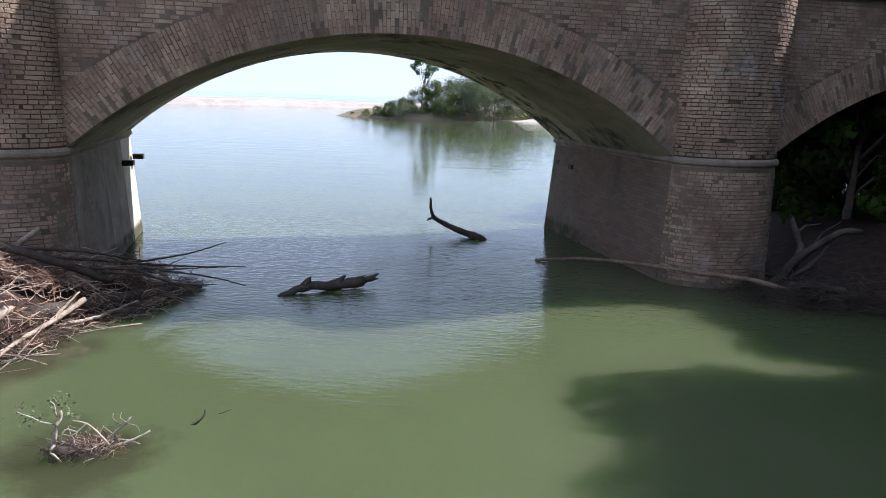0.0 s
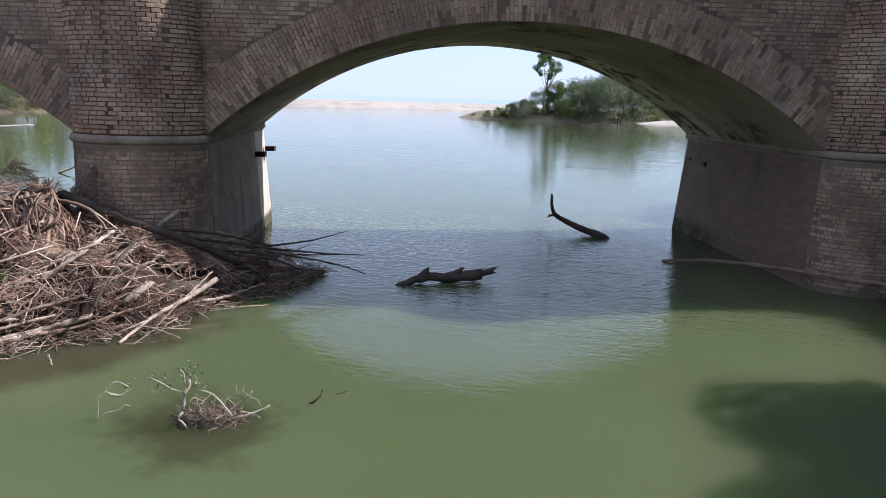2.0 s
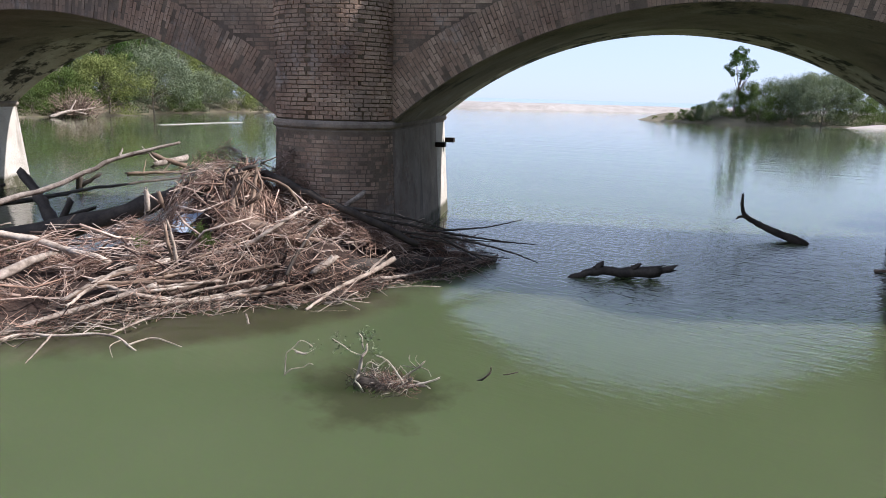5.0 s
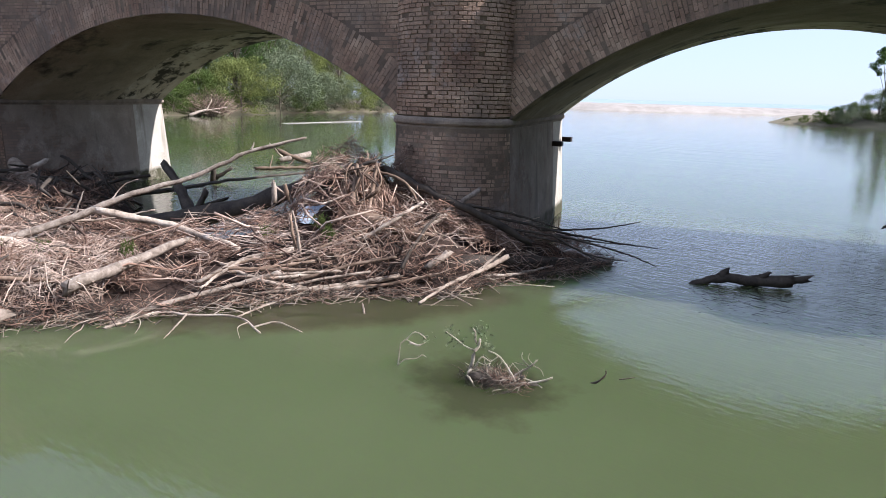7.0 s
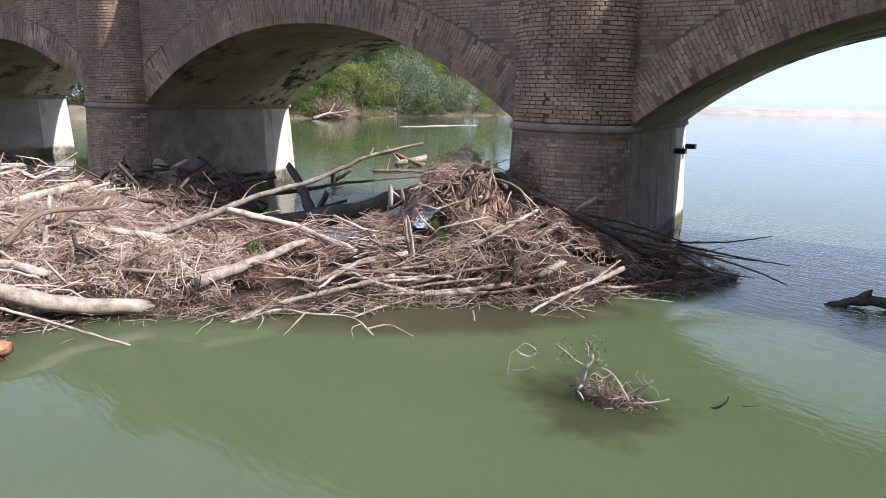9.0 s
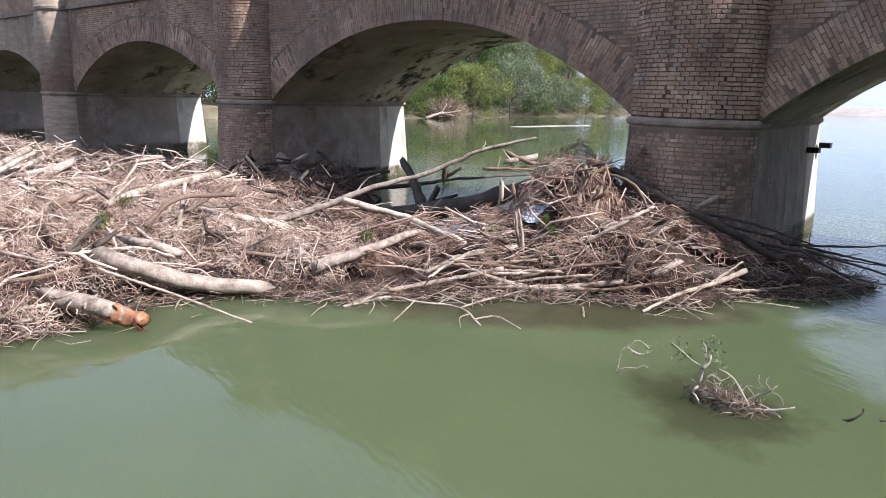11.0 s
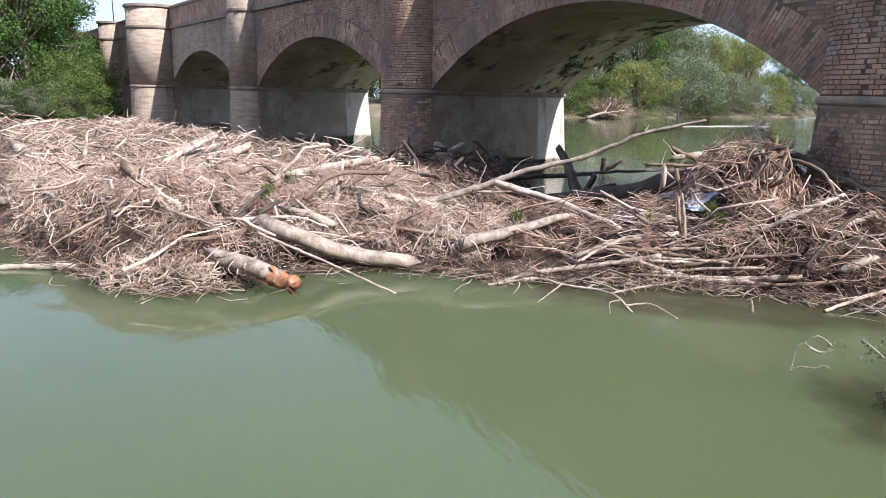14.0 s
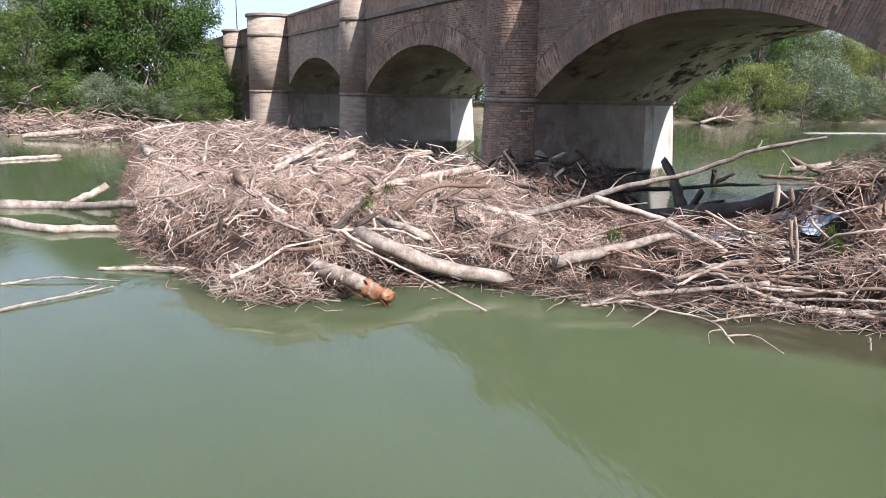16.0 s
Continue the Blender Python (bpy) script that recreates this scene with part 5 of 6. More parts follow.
knot_v, knot_f = limb_data([(-0.22, -0.19, 0.02), (-0.2, -0.17, 0.08), (-0.18, -0.16, 0.13)], 0.026, 0.022, random.Random(8), 9, 4, 0.2)
part("knot", mesh_of("knot", knot_v, knot_f, DARKWOOD, True), snag, "dark wet knot of wood")
rng = np.random.default_rng(5)
for mat_, n_, spread_, mid_, label_ in ((DARKWOOD, 380, (0.13, 0.085, 0.055), (-3.76, 5.2, 0.03), "dark tangle of wet roots"), (PALE, 90, (0.13, 0.09, 0.06), (-3.7, 5.26, 0.09), "tangle of fine bleached roots"), (REDWOOD, 210, (0.13, 0.09, 0.05), (-3.66, 5.3, 0.06), "brown tangle of roots")):
    c_ = rng.normal(mid_, spread_, (n_, 3))
    c_[:, 2] = np.abs(c_[:, 2])
    v_, q_ = stick_arrays(c_ - [-3.3, 5.55, 0.0], rng.normal(0, 1, (n_, 3)), rng.uniform(0.06, 0.26, n_), rng.uniform(0.0015, 0.0045, n_), rng.normal(0, 0.04, n_), rng)
    tagged(part("root_ball", fast_mesh("root_ball", v_, q_, mat_), snag, label_), kind="stuff")


def leaf_arrays(centres, size, rng, flat=0.0, facing=None):
    """One leaf quad per centre, lying across its facing where one is given."""
    n = len(centres)
    d = rng.normal(0, 1, (n, 3))
    d[:, 2] *= 1 - flat
    d /= np.linalg.norm(d, axis=1, keepdims=True)
    turn = rng.normal(0, 1, (n, 3))
    if facing is not None:
        out = facing + 0.4 * turn
        d = np.cross(out, rng.normal(0, 1, (n, 3)))
        d /= np.linalg.norm(d, axis=1, keepdims=True)
        turn = out
    s = np.cross(d, turn)
    s /= np.linalg.norm(s, axis=1, keepdims=True)
    ln = size * rng.uniform(0.6, 1.4, n)[:, None]
    v = np.stack([centres - d * ln * 0.5, centres + s * ln * 0.28, centres + d * ln * 0.5, centres - s * ln * 0.28], 1).reshape(-1, 3)
    return v, np.arange(4 * n).reshape(-1, 4)


c_ = np.concatenate([rng.normal(p, 0.04, (26, 3)) for p in ((-3.83, 5.17, 0.6), (-3.88, 5.12, 0.57), (-4.08, 4.97, 0.54), (-3.8, 5.18, 0.47), (-4.02, 5.01, 0.48))]) - [-3.3, 5.55, 0.0]
part("leaves", fast_mesh("leaves", *leaf_arrays(c_, 0.036, rng), LEAF_GREY), snag, "sparse pale green leaves")
curl = log("twig", [(-4.74, 4.97, -0.02), (-4.73, 4.98, 0.1), (-4.72, 4.99, 0.24), (-4.68, 5.03, 0.29), (-4.62, 5.08, 0.37), (-4.57, 5.12, 0.36), (-4.52, 5.16, 0.31)], 0.007, 0.005, PALE, "bare pale twig curving out of the water", "twig", sides=6, forks=[([(-4.74, 4.97, 0.0), (-4.68, 5.02, 0.07), (-4.59, 5.1, 0.08), (-4.55, 5.14, 0.12), (-4.52, 5.17, 0.1)], 0.006, 0.004), ([(-4.68, 5.03, 0.29), (-4.62, 5.08, 0.25), (-4.57, 5.12, 0.23), (-4.51, 5.17, 0.27)], 0.005, 0.004), ([(-4.64, 5.06, 0.25), (-4.6, 5.1, 0.23), (-4.57, 5.12, 0.23)], 0.012, 0.014)])
part("leaves", fast_mesh("leaves", *leaf_arrays(rng.normal((-4.51, 5.17, 0.29), 0.035, (26, 3)) - [-4.74, 4.97, -0.02], 0.03, rng), LEAF_GREY), curl, "few withered pale leaves")
log("twig", [(-3.0, 5.98, -0.01), (-2.93, 6.01, 0.03), (-2.87, 6.04, 0.1), (-2.87, 6.04, 0.14)], 0.014, 0.009, DARKWOOD, "short dark twig tip above the water", "twig", sides=6)
log("twig", [(-2.82, 6.26, 0.0), (-2.71, 6.37, 0.02)], 0.008, 0.005, DARKWOOD, "dark twig end at the water surface", "twig", sides=6)

# raft of twigs at the shaded bank, in near-black wood for the tree shade
n_ = 2200
c_ = np.column_stack([rng.normal(5.75, 0.6, n_), rng.normal(12.15, 0.3, n_), rng.exponential(0.09, n_)])
d_ = rng.normal(0, 1, (n_, 3)) * [1, 0.7, 0.25]
v_, q_ = stick_arrays(c_, d_, rng.uniform(0.1, 0.7, n_), rng.uniform(0.003, 0.011, n_), rng.normal(0, 0.05, n_), rng)
tagged(new("twig_raft", fast_mesh("twig_raft", v_, q_, DARKWOOD)), "raft of grey twigs at the shaded bank, darkened for shade", "driftwood", kind="stuff")


# ---- trees and shrubs ----
def tree_mesh_parts(height, spread, seed, leaf, leaf_size=0.2, clumps=70, per=110, low=0.25, trunk_r=None, lean=0.0):
    """A trunk with limbs, and a crown of leaf clumps with gaps, as two mesh data blocks."""
    rg, rn = random.Random(seed), np.random.default_rng(seed)
    tr = trunk_r or height * 0.022
    top = Vector((lean * height, 0, height * 0.75))
    items = [limb_data([(0, 0, -0.3), top * 0.35 + Vector((rg.uniform(-.2, .2), rg.uniform(-.2, .2), 0)), top], tr, tr * 0.3, rg, 8)]
    centres, radii = [], []
    for i in range(clumps):
        th = rg.uniform(0, 2 * math.pi)
        zz = rg.random() ** 0.8
        prof = math.sin(math.pi * (0.12 + 0.8 * zz)) ** 0.7
        rr = spread * prof * (0.35 + 0.65 * math.sqrt(rg.random())) * (1 + 0.25 * math.sin(3 * th + seed))
        c = Vector((rr * math.cos(th) + lean * height * zz, rr * math.sin(th), height * (low + (1 - low) * zz) * (1 + 0.06 * math.sin(2 * th))))
        centres.append(c)
        radii.append(spread * rg.uniform(0.14, 0.28))
        if i % 4 == 0:
            items.append(limb_data([top * min(0.9, c.z / height * 0.6 + 0.1), (top * 0.5 + c) * 0.5 + Vector((0, 0, 0.2)), c], tr * 0.4, tr * 0.08, rg, 5, 4))
    ball = rn.normal(0, 1, (len(centres) * per, 3))
    ball /= np.linalg.norm(ball, axis=1, keepdims=True)
    r_ = np.repeat(np.array(radii), per)[:, None]
    pts = ball * r_ * [1, 1, 0.8] * rn.uniform(0.5, 1.2, (len(ball), 1)) ** 0.7 + np.repeat(np.array([tuple(c) for c in centres]), per, 0)
    pts[:, 2] = np.maximum(pts[:, 2], 0.05)
    trunk = mesh_of("trunk", *join_data(items), BARK, True)
    crown = fast_mesh("crown", *leaf_arrays(pts, leaf_size, rn, 0.0, ball + [0, 0, 0.25]), leaf)
    return trunk, crown


def tree(name, meshes, x, y, label, category, turn=0.0, size=1.0, z=0.2):
    root = tagged(new(name), label, category)
    part("trunk", meshes[0], root)
    part("crown", meshes[1], root)
    root.matrix_basis = Matrix.Translation((x, y, z)) @ Matrix.Rotation(turn, 4, "Z") @ Matrix.Scale(size, 4)
    return root


POPLAR = tree_mesh_parts(9.5, 3.4, 21, LEAF_GREY, 0.14, 120, 180, 0.08)
WILLOW = tree_mesh_parts(8.0, 3.6, 22, LEAF_OLIVE, 0.14, 120, 180, 0.04)
DARKTREE = tree_mesh_parts(9.0, 3.4, 23, LEAF_DARK, 0.14, 130, 190, 0.06)
GREENTREE = tree_mesh_parts(8.5, 3.4, 24, LEAF_GREEN, 0.14, 120, 180, 0.05)
SHADETREE = tree_mesh_parts(10.0, 3.75, 28, LEAF_DARK, 0.46, 140, 90, 0.08)
SHRUB = tree_mesh_parts(3.6, 2.6, 25, LEAF_GREEN, 0.11, 80, 190, 0.02, 0.05)
OLIVESHRUB = tree_mesh_parts(4.6, 3.2, 26, LEAF_OLIVE, 0.12, 90, 190, 0.02, 0.05)
GREYSHRUB = tree_mesh_parts(3.8, 3.0, 27, LEAF_GREY, 0.11, 90, 190, 0.02, 0.05)
rt = random.Random(77)
# far bank behind the bridge
for x, y, kind, s in [(-70, 36, GREENTREE, 1.14), (-72, 43, POPLAR, 1.20), (-73, 49, DARKTREE, 1.26), (-75, 55, POPLAR, 1.26), (-77, 62, WILLOW, 1.26), (-78, 70, WILLOW, 1.14), (-78, 78, DARKTREE, 0.89), (-80, 86, WILLOW, 0.84),
                      (-82, 40, DARKTREE, 1.38), (-85, 52, POPLAR, 1.44), (-86, 64, DARKTREE, 1.32), (-74, 30, GREENTREE, 1.20), (-80, 24, WILLOW, 1.20), (-88, 78, POPLAR, 1.05), (-84, 96, WILLOW, 0.84), (-92, 110, POPLAR, 0.84), (-79, 46, WILLOW, 1.38), (-81, 58, DARKTREE, 1.38), (-83, 70, WILLOW, 1.26), (-77, 36, DARKTREE, 1.32), (-90, 46, POPLAR, 1.62), (-92, 60, DARKTREE, 1.56), (-67, 25, WILLOW, 1.08), (-67, 18, GREENTREE, 1.08), (-68, 12, WILLOW, 1.14), (-76, 17, DARKTREE, 1.32), (-70, 30, DARKTREE, 1.08)]:
    tree("riverside_tree", kind, x, y, {id(GREENTREE): "bright green leafy tree on the far bank", id(POPLAR): "grey-green poplar on the far bank", id(DARKTREE): "dark green tree on the far bank", id(WILLOW): "olive green willow on the far bank"}[id(kind)], "tree", rt.uniform(0, 6), s, 0.5)
for x, y, kind, s in [(-66, 37, SHRUB, 1.1), (-67, 45.5, OLIVESHRUB, 1.25), (-69, 52.5, GREYSHRUB, 1.75), (-71, 58, SHRUB, 0.9), (-72.5, 63, GREYSHRUB, 1.2), (-73, 69, OLIVESHRUB, 1.1), (-74, 75, GREYSHRUB, 1.0), (-75, 82, SHRUB, 0.9), (-67, 41, SHRUB, 1.1)]:
    tree("riverside_shrub", kind, x, y, {id(SHRUB): "bright green shrub at the far waterline", id(GREYSHRUB): "grey-leaved shrub at the far waterline", id(OLIVESHRUB): "yellow-green bush at the far waterline"}[id(kind)], "shrub", rt.uniform(0, 6), s, 0.1)
rng = np.random.default_rng(61)
n_ = 900
c_ = np.column_stack([rng.normal(0, 0.75, n_), rng.normal(0, 1.15, n_), np.abs(rng.normal(0.8, 0.6, n_))])
v_, q_ = stick_arrays(c_, c_ * [1, 1, 0.5] + rng.normal(0, 0.6, (n_, 3)) + [0, 0, 0.6], rng.uniform(0.4, 1.3, n_), rng.uniform(0.008, 0.03, n_), rng.normal(0, 0.12, n_), rng)
dead = tagged(new("dead_shrub", fast_mesh("dead_shrub", v_, q_, BROWNWOOD)), "bare grey-brown dead shrub at the far waterline", "shrub")
dead.location = (-64.6, 40.3, 0.2)
log("drift_log", [(-63.2, 37.0, 0.1), (-63.4, 39.0, 0.6), (-63.6, 40.6, 0.3)], 0.16, 0.1, LOG, "pale fallen trunk at the far waterline", "log", forks=[([(-63.4, 39.0, 0.6), (-63.6, 39.8, 1.6)], 0.1, 0.05), ([(-63.4, 38.6, 0.5), (-63.2, 41.5, 0.9)], 0.08, 0.04)])
# bank at the end of the bridge
for x, y, kind, s in [(-50.5, -10.9, DARKTREE, 1.15), (-51.0, -13.4, DARKTREE, 1.2), (-55, -10.9, DARKTREE, 1.25), (-52.5, -15.6, DARKTREE, 1.2), (-48.5, -17.8, GREENTREE, 0.74), (-49.5, -20.8, GREENTREE, 0.76), (-60, -10.6, DARKTREE, 0.85), (-54.5, -8.9, DARKTREE, 0.42), (-56, -18.5, POPLAR, 1.1), (-58, -23, POPLAR, 1.05), (-60, -16, DARKTREE, 1.35), (-54, -25, POPLAR, 1.0), (-52, -17.5, POPLAR, 0.85)]:
    tree("bank_tree", kind, x, y, {id(GREENTREE): "dense bright green tree on the river bank", id(POPLAR): "tall grey-green tree on the river bank", id(WILLOW): "rounded yellow-green tree on the river bank", id(DARKTREE): "dense dark green tree on the river bank"}[id(kind)], "tree", rt.uniform(0, 6), s, 0.4)
for x, y, kind, s in [(-47.6, -13.2, GREYSHRUB, 0.75), (-47.8, -9.6, SHRUB, 0.6), (-47.9, -15.4, SHRUB, 0.7), (-48.0, -10.6, GREYSHRUB, 0.5), (-45.6, -7.1, SHRUB, 0.75), (-46.6, -8.2, GREYSHRUB, 0.6), (-47.2, -7.0, SHRUB, 1.0)]:
    tree("bank_shrub", kind, x, y, {id(SHRUB): "bright green shrub by the water", id(GREYSHRUB): "grey-green shrub by the water"}[id(kind)], "shrub", rt.uniform(0, 6), s, 0.1)
# spit at the river mouth
for x, y, kind, s in [(-15, 114, SHRUB, 1.2), (-11, 113, SHRUB, 1.5), (-7, 115, GREYSHRUB, 1.7), (-3, 118, GREYSHRUB, 1.9), (1, 121, SHRUB, 1.5), (4, 128, SHRUB, 1.4), (-18, 119, SHRUB, 0.8), (-4, 126, OLIVESHRUB, 1.6), (8, 138, SHRUB, 1.2), (-9, 121, SHRUB, 1.5), (12, 133, GREYSHRUB, 1.5), (-26.3, 113.0, OLIVESHRUB, 0.14), (-23.7, 111.5, SHRUB, 0.3), (-21.4, 111.0, SHRUB, 0.45), (-19.5, 110.3, SHRUB, 0.62), (-18.1, 110.5, GREYSHRUB, 0.7)]:
    tree("spit_shrub", kind, x, y, {id(SHRUB): "green shrub on the spit by the river mouth", id(GREYSHRUB): "silver-grey shrub on the spit by the river mouth", id(OLIVESHRUB): "olive green shrub on the spit by the river mouth"}[id(kind)], "shrub", rt.uniform(0, 6), s, 0.1)
tree("pine", tree_mesh_parts(10.2, 2.5, 31, LEAF_DARK, 0.24, 34, 110, 0.62, 0.17, 0.05), -14.6, 112.5, "slender leaning tree with a sparse crown on the spit", "tree", 0.0, 1.0, 0.3)
# shaded bank on the right, with unseen trees added to shade water and pier
for x, y, kind, s in [(10.5, 18.2, SHADETREE, 0.7), (12, 22.5, SHADETREE, 0.9), (9.6, 24, SHADETREE, 0.75), (15, 20, SHADETREE, 1.0), (11.4, 10.4, SHADETREE, 0.82), (10.9, 7.4, SHADETREE, 0.8), (10.9, 4.6, SHADETREE, 0.75), (14, 2.5, SHADETREE, 1.0), (8.5, 0.8, SHADETREE, 0.95), (9, -4, SHADETREE, 1.1), (15.4, 8.8, SHADETREE, 0.95), (15, 5.5, SHADETREE, 1.0), (14.2, 13.0, SHADETREE, 0.75), (18, 7.5, SHADETREE, 1.2), (12.8, 18.6, SHADETREE, 0.8), (8.4, 17.2, SHADETREE, 0.55), (8.6, 20.4, SHADETREE, 0.7), (21, 12, SHADETREE, 1.15), (22, 4, SHADETREE, 1.6), (17, -1, SHADETREE, 1.3), (17, 18, SHADETREE, 1.2), (14, 23.5, SHADETREE, 1.0), (14, -3, SHADETREE, 1.7), (10, -9, SHADETREE, 1.6), (20, 0, SHADETREE, 1.8), (10.6, 13.2, SHADETREE, 0.55)]:
    tree("shade_tree", kind, x, y, "dark dense bank tree, many of them unseen and added for shade", "tree", rt.uniform(0, 6), s, 0.3)
for x, y, s in [(9.0, 20.5, 0.75), (10, 23, 0.8), (10.5, 20, 0.8)]:
    tree("shade_shrub", SHRUB, x, y, "green undergrowth in deep shade by the bridge", "shrub", rt.uniform(0, 6), s, 0.1)

# weeds and litter on the heap, and a sheet standing for a sky-lit pool
rng = np.random.default_rng(41)
for x, y in [(-11.6, 0.2), (-12.4, 1.4), (-10.6, 0.9), (-13.4, -0.6), (-10.2, 3.6), (-9.4, 4.4), (-8.8, 6.3), (-12.0, 2.4), (-7.6, 6.5), (-14.5, 1.2), (-11.0, 3.3), (-8.2, 6.9)]:
    n_ = 34
    z = float(heap_height([[x, y]])[0])
    d_ = rng.normal(0, 0.5, (n_, 3)) + [0, 0, 1.3]
    v_, q_ = stick_arrays(rng.normal(0, 0.05, (n_, 3)) * [1, 1, 0.3] + [0, 0, 0.12], d_, rng.uniform(0.1, 0.3, n_), rng.uniform(0.004, 0.009, n_), rng.normal(0, 0.05, n_), rng, True)
    weed = tagged(new("weed", fast_mesh("weed", v_, q_, LEAF_GREEN)), "small tuft of green weeds growing on the driftwood", "plant", "weeds on the heap")
    weed.location = (x, y, z + 0.02)
BAG = surface("white_plastic", [(0.4, (0.75, 0.78, 0.82)), (0.6, (0.35, 0.45, 0.7))], 6, 30, 0.4, 0.003)
# Pale blue stands for sky mirrored in a pool among the sticks.
SKY_POOL = surface("pool_sky_blue", [(0.35, (0.3, 0.37, 0.48)), (0.65, (0.5, 0.57, 0.66))], 5, 40, 0.3, 0.004)


def sheet_data(width, depth, seed, n=14):
    """A crumpled sheet with a ragged edge and a thickness of a few millimetres."""
    grid = []
    for i in range(n + 1):
        for j in range(n + 1):
            u, w = i / n - 0.5, j / n - 0.5
            x, y = u * width * (1 + 0.2 * noise.noise((w * 4, seed, 1))), w * depth * (1 + 0.25 * noise.noise((u * 4, seed, 5)))
            grid.append((x, y, 0.07 * noise.noise((u * 5, w * 5, seed)) + 0.03 * noise.noise((u * 14, w * 14, seed))))
    m = n + 1
    quads = [(i * m + j, (i + 1) * m + j, (i + 1) * m + j + 1, i * m + j + 1) for i in range(n) for j in range(n)]
    low = [(x, y, z - 0.004) for x, y, z in grid]
    return grid + low, quads + [tuple(q + m * m for q in reversed(f)) for f in quads]


sheet = tagged(new("plastic_sheet", mesh_of("plastic_sheet", *sheet_data(0.62, 0.4, 3.0), SKY_POOL, True)), "crumpled pale blue sheet standing for a pool that mirrors the sky", "litter")
sheet.matrix_world = Matrix.Translation((-8.66, 7.15, 0.84)) @ Matrix.Rotation(radians(38), 4, "Z") @ Matrix.Rotation(radians(38), 4, "X")
bag_v, bag_f = limb_data([(0, 0, 0), (0.1, 0.03, 0.12), (0.16, 0.1, 0.22), (0.3, 0.1, 0.25)], 0.06, 0.1, random.Random(6), 9, 6, 0.5)
bag = tagged(new("plastic_bag", mesh_of("plastic_bag", bag_v, bag_f, BAG)), "crumpled white and blue plastic bag caught in the driftwood", "litter")
bag.location = (-13.05, -1.3, float(heap_height([[-13.05, -1.3]])[0]) + 0.05)

# ---- steel stubs on the piers ----
STEEL = surface("rusty_steel", [(0.3, (0.02, 0.016, 0.014)), (0.7, (0.06, 0.04, 0.03))], 6, 60, 0.6, 0.003)
for u0, side, spots in ((0, 1, ((4.25, 1.78), (5.3, 1.83))), (PITCH, -1, ((4.4, 1.78), (5.25, 1.83)))):
    for vv, zz in spots:
        ob = tagged(new("steel_stub", mesh_of("steel_stub", *join_data([box_data(-0.02, 0.2, -0.11, 0.11, -0.055, -0.04), box_data(-0.02, 0.2, -0.11, 0.11, 0.04, 0.055), box_data(-0.02, 0.2, -0.1, 0.1, -0.04, 0.04)]), STEEL)), "short rusty steel beam end fixed to the bridge pier", "steel beam")
        ob.matrix_world = BR @ Matrix.Translation((u0 + side * 1.0, vv, zz)) @ Matrix.Rotation(0 if side > 0 else math.pi, 4, "Z")
lamp_pole = tagged(new("lamp_pole", mesh_of("lamp_pole", *tube_data([(0, 0, 0), (0, 0, 1.2), (0, 0, 2.4)], [0.04, 0.035, 0.03], 8), STEEL)), "thin metal pole standing on the bridge parapet", "pole")
lamp_pole.matrix_world = BR @ Matrix.Translation((-4 * PITCH + 0.2, 0, PARAPET + 0.1))

for x, y, w in ((-101, 200, 10), (-70, 188, 3)):
    log("beach_log", [(x - w, y + 0.3 * w, 0.9), (x, y, 1.0), (x + w, y + 0.4 * w, 0.85)], 0.32, 0.2, BROWNLOG, "dark driftwood trunk stranded on the beach", "log")
land("beach", [(0, 113), (6, 122), (12, 140), (20, 136), (12, 120)], 0.5, SAND, "pale sand at the edge of the spit", "beach", 8, 1.5)

# gravel bar in the river
land("gravel_bar", [(-47.4, 37), (-48.4, 36.8), (-49.2, 42), (-49.4, 47), (-48.8, 47), (-48.3, 42)], 0.05, GRAVEL, "low pale gravel bar in the river", "gravel bar", 9, 0.5)

# ---- masonry pieces ----
def brick_cells(s0, s1, z0, z1, course, length, rng, keep):
    """Rows of bricks (s0, s1, z0, z1), every other row shifted, where keep(s, z) holds."""
    out, row, z = [], 0, z0
    while z + course <= z1 + 1e-6:
        s = s0 - rng.uniform(0, length)
        while s < s1:
            ln = length * (2.0 if rng.random() < 0.3 else 1.0) * rng.uniform(0.92, 1.06)
            a, b = max(s, s0), min(s + ln, s1)
            if b - a > 0.04 and keep((a + b) / 2, z + course / 2):
                out.append((a + 0.004, b - 0.004, z + 0.0035, z + course - 0.0035))
            s += ln
        z += course
        row += 1
    return out


def bricks_mesh(name, cells, place, rng, proud=0.0045):
    """One mesh of five-sided bricks; place(s, z, out) gives the point."""
    verts, quads = [], []
    for a, b, c, d in cells:
        pr = proud * (rng.uniform(0.2, 1.5) if rng.random() < 0.95 else -1.8)
        j = lambda: rng.uniform(-0.005, 0.005)
        o = len(verts)
        for out, g in ((-0.03, 0.0), (pr, 0.005)):
            verts += [place(a + g + j(), c + g + j(), out), place(b - g + j(), c + g + j(), out), place(b - g + j(), d - g + j(), out), place(a + g + j(), d - g + j(), out)]
        quads += [(o + 4, o + 5, o + 6, o + 7), (o, o + 1, o + 5, o + 4), (o + 1, o + 2, o + 6, o + 5), (o + 2, o + 3, o + 7, o + 6), (o + 3, o, o + 4, o + 7)]
    return fast_mesh(name, verts, quads, BRICK, False)


BRICK_ONE = surface("brick_single", [(0.3, (0.2, 0.122, 0.088)), (0.5, (0.36, 0.243, 0.172)), (0.7, (0.49, 0.365, 0.265))], 1.3, 38, 0.9, 0.012, per_object=0.17, dirt=(0.2, 0.14, 0.105), dirt_scale=0.5, dirt_at=(0.48, 0.7))
weathered(BRICK_ONE, (0.165, 0.125, 0.098), (0.43, 0.385, 0.345), (0.49, 0.64), (0.56, 0.72))


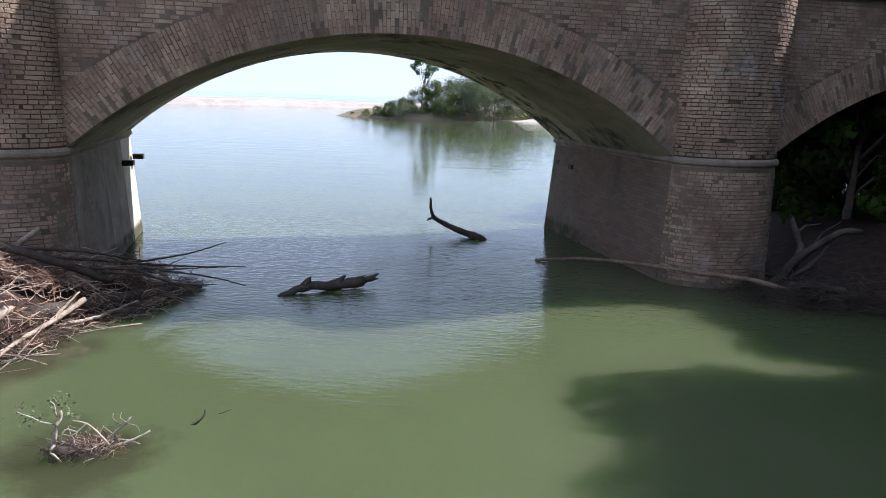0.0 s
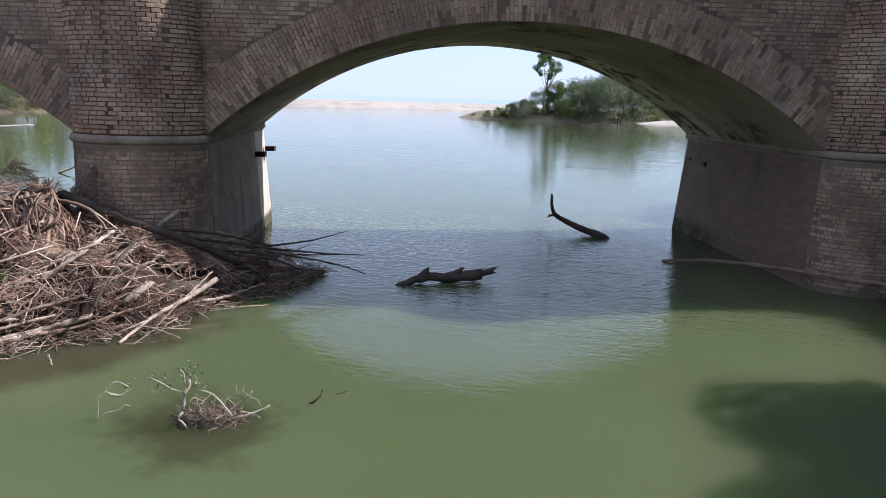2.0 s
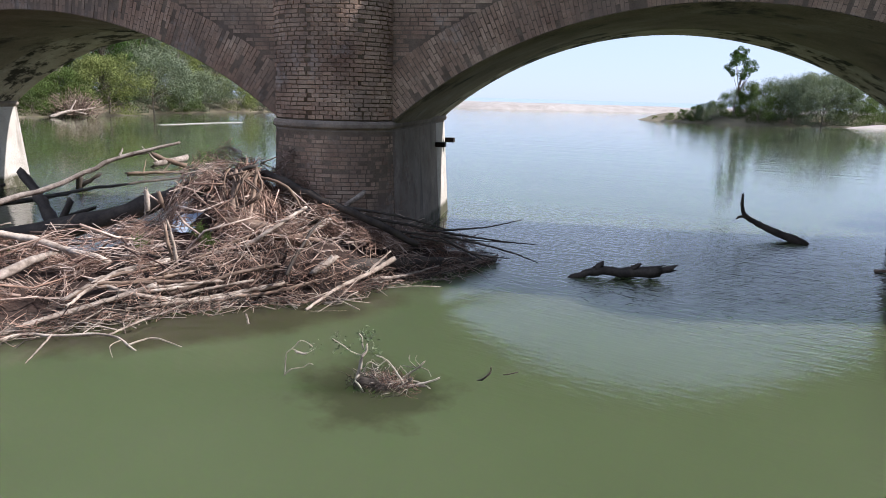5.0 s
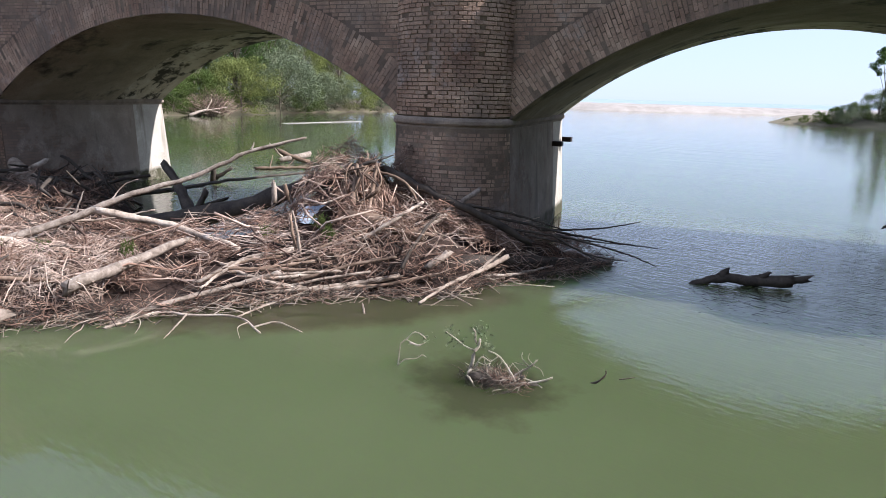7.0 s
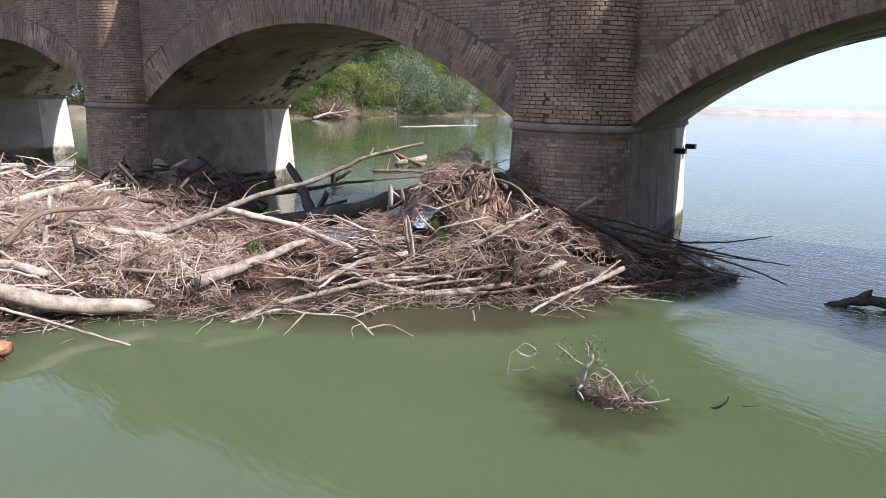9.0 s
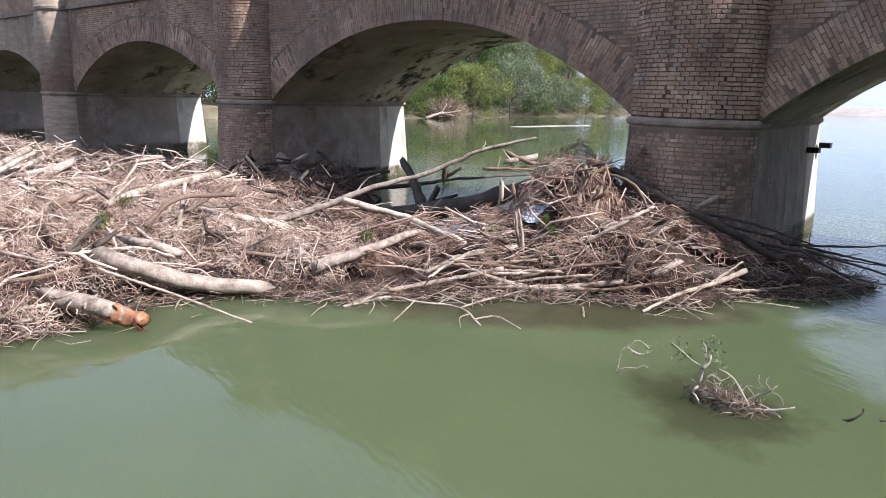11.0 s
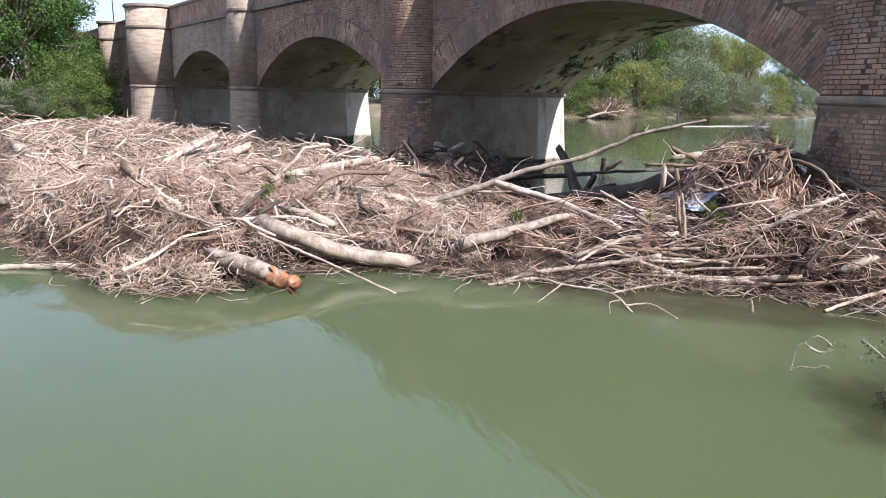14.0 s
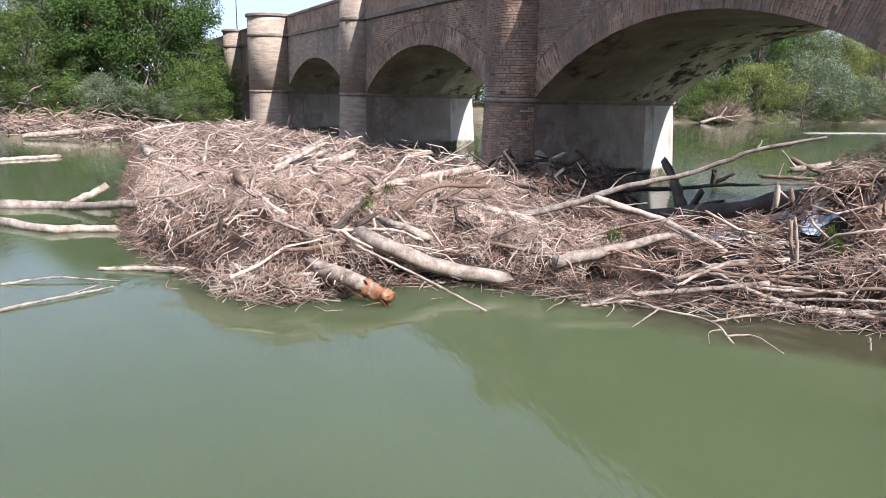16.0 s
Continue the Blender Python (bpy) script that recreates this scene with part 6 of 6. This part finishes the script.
def shared_bricks(course, length, count, seed):
    rg = random.Random(seed)
    out = []
    for i in range(count):
        lx = length * rg.uniform(0.94, 1.0) / 2 - 0.004
        hz = course / 2 - 0.004
        v = []
        for y, g in ((0.03, 0), (-0.004, 0.0), (-0.01, 0.005)):
            for sx, sz in ((-1, -1), (1, -1), (1, 1), (-1, 1)):
                v.append((sx * (lx - g) + rg.uniform(-.005, .005), y + rg.uniform(-.002, .002), sz * (hz - g) + rg.uniform(-.0045, .0045)))
        f = [(8, 9, 10, 11)] + [(4 * r + k, 4 * r + (k + 1) % 4, 4 * r + 4 + (k + 1) % 4, 4 * r + 4 + k) for r in range(2) for k in range(4)]
        out.append(mesh_of("brick", v, f, BRICK_ONE))
    return out


rb = random.Random(9)
COURSE, HEADER = 0.07, 0.145
pilasters = {round(o.location.x / PITCH): o for o in bridge.children if o.name.startswith("round_pilaster")}
spandrels = {round(o.location.x / PITCH - 0.5): o for o in bridge.children if o.name.startswith("spandrel_wall")}
piers = {round(o.location.x / PITCH): o for o in bridge.children if o.name.startswith("pier")}



def nose_table(nose):
    """Arc length against angle along the front of a pier."""
    a = np.linspace(-math.pi / 2, math.pi / 2, 241)
    x, y = R0 * np.sin(a), -R0 * nose * np.cos(a)
    s = np.concatenate([[0], np.cumsum(np.hypot(np.diff(x), np.diff(y)))])
    return a, s - s[-1] / 2


def nose_point(s, k, grow=0.0):
    """The point at arc length s along the front of pier k, and how far its face is turned."""
    nose = NOSES[k]
    a = float(np.interp(s, TABLES[k][1], TABLES[k][0]))
    nx, ny = math.sin(a) * nose, -math.cos(a)
    ln = math.hypot(nx, ny)
    return R0 * math.sin(a) + grow * nx / ln, -R0 * nose * math.cos(a) + grow * ny / ln, math.atan2(nx, -ny)


R0 = 1.06
TABLES = {k: nose_table(NOSES[k]) for k in NOSES}
ones = shared_bricks(COURSE, HEADER, 6, 4)
made = 0
for row in range(0, 42):
    z = SPRING + 0.03 + row * COURSE
    if z > DECK - 0.15:
        break
    step = HEADER / R0
    for i in range(-22, 23):
        ph = (i + 0.5 * (row % 2)) * step
        near = -0.2 < ph < 0.62 and row < 42
        if near and made < 300 and abs(ph) < 1.5:
            ob = part("brick", ones[rb.randrange(6)], pilasters[0])
            px_, py_, turn = nose_point(ph * R0, 0)
            ob.matrix_basis = Matrix.Translation((px_, py_, z + COURSE / 2)) @ Matrix.Rotation(turn, 4, "Z") @ Matrix.Translation((0, 0.009 - rb.uniform(0, 0.005), 0)) @ Matrix.Rotation(rb.uniform(-.02, .02), 4, "Y")
            made += 1

for k in (-1, 0, 1):
    end_ = TABLES[k][1][-1]
    cells = brick_cells(-end_, end_, SPRING + 0.03, DECK - 0.14, COURSE, HEADER, rb, lambda s, z: k != 0 or not (-0.19 < s / R0 < 0.6))
    me = bricks_mesh("brickwork", cells, lambda s, z, o: (*nose_point(s, k, o - 0.003)[:2], z), rb)
    tagged(part("brickwork", me, pilasters[k]), kind="stuff")
    cells = brick_cells(-end_, end_, 0.1, SPRING - 0.2, COURSE, HEADER, rb, lambda s, z: noise.noise((s * 0.9 + 5 * k, z * 1.1, 3.3)) + 0.4 * noise.noise((s * 3, z * 3, k)) > -0.4)
    me = bricks_mesh("brickwork", cells, lambda s, z, o: (*nose_point(s, k, 0.075 * (1 - z / 2.28) + o)[:2], z), rb, 0.0045)
    tagged(part("brickwork", me, piers[k]), kind="stuff")

for k in (-2, -1, 0, 1):
    RISE, RAD, ARC = arch_of(k)
    cells = brick_cells(-S2 - 0.1, S2 + 0.1, SPRING + 0.4, DECK - 0.04, COURSE, HEADER, rb, lambda s, z: z - COURSE / 2 > arc_height(s, RISE, RAD, RING))
    me = bricks_mesh("brickwork", cells, lambda s, z, o: (s, -o, z), rb, 0.005)
    tagged(part("brickwork", me, spandrels[k]), kind="stuff")

vous = shared_bricks(0.066, 0.25, 6, 8)
for k in (-2, -1, 0, 1):
    RISE, RAD, ARC = arch_of(k)
    zc = SPRING - (RAD - RISE)
    n_c = int(2 * ARC * (RAD + RING / 2) / 0.07)
    verts, quads, count = [], [], 0
    for i in range(n_c):
        th = -ARC + (i + 0.5) * 2 * ARC / n_c
        half = ARC / n_c
        r_ = RAD
        first = (0.125 if i % 2 else 0.25) * rb.uniform(0.9, 1.0)
        while r_ < RAD + RING - 0.03:
            ln = min(first if r_ == RAD else 0.25, RAD + RING * rb.uniform(0.985, 1.0) - r_)
            ra, rbb, w = r_ + 0.004, r_ + ln - 0.004, half * rb.uniform(0.8, 0.95)
            pr = 0.008 * rb.uniform(-0.3, 1.5)
            if k == 0 and th < -0.25 and count < 300 and abs(ln - 0.25) < 1e-6:
                ob = part("brick", vous[rb.randrange(6)], spandrels[0])
                rm = (ra + rbb) / 2
                ob.matrix_basis = Matrix.Translation((rm * math.sin(th), -pr + 0.006, zc + rm * math.cos(th))) @ Matrix.Rotation(th - math.pi / 2 + rb.uniform(-.01, .01), 4, "Y")
                count += 1
            else:
                o = len(verts)
                for out, g in ((0.03, 0.0), (-pr, 0.003)):
                    for rr, tt in ((ra + g, th - w), (ra + g, th + w), (rbb - g, th + w), (rbb - g, th - w)):
                        verts.append((rr * math.sin(tt), out, zc + rr * math.cos(tt)))
                quads += [(o + 4, o + 5, o + 6, o + 7), (o, o + 1, o + 5, o + 4), (o + 1, o + 2, o + 6, o + 5), (o + 2, o + 3, o + 7, o + 6), (o + 3, o, o + 4, o + 7)]
            r_ += ln
    tagged(part("arch_ring", fast_mesh("arch_ring", verts, quads, BRICK, False), spandrels[k], "ring of brick voussoirs"), kind="stuff")
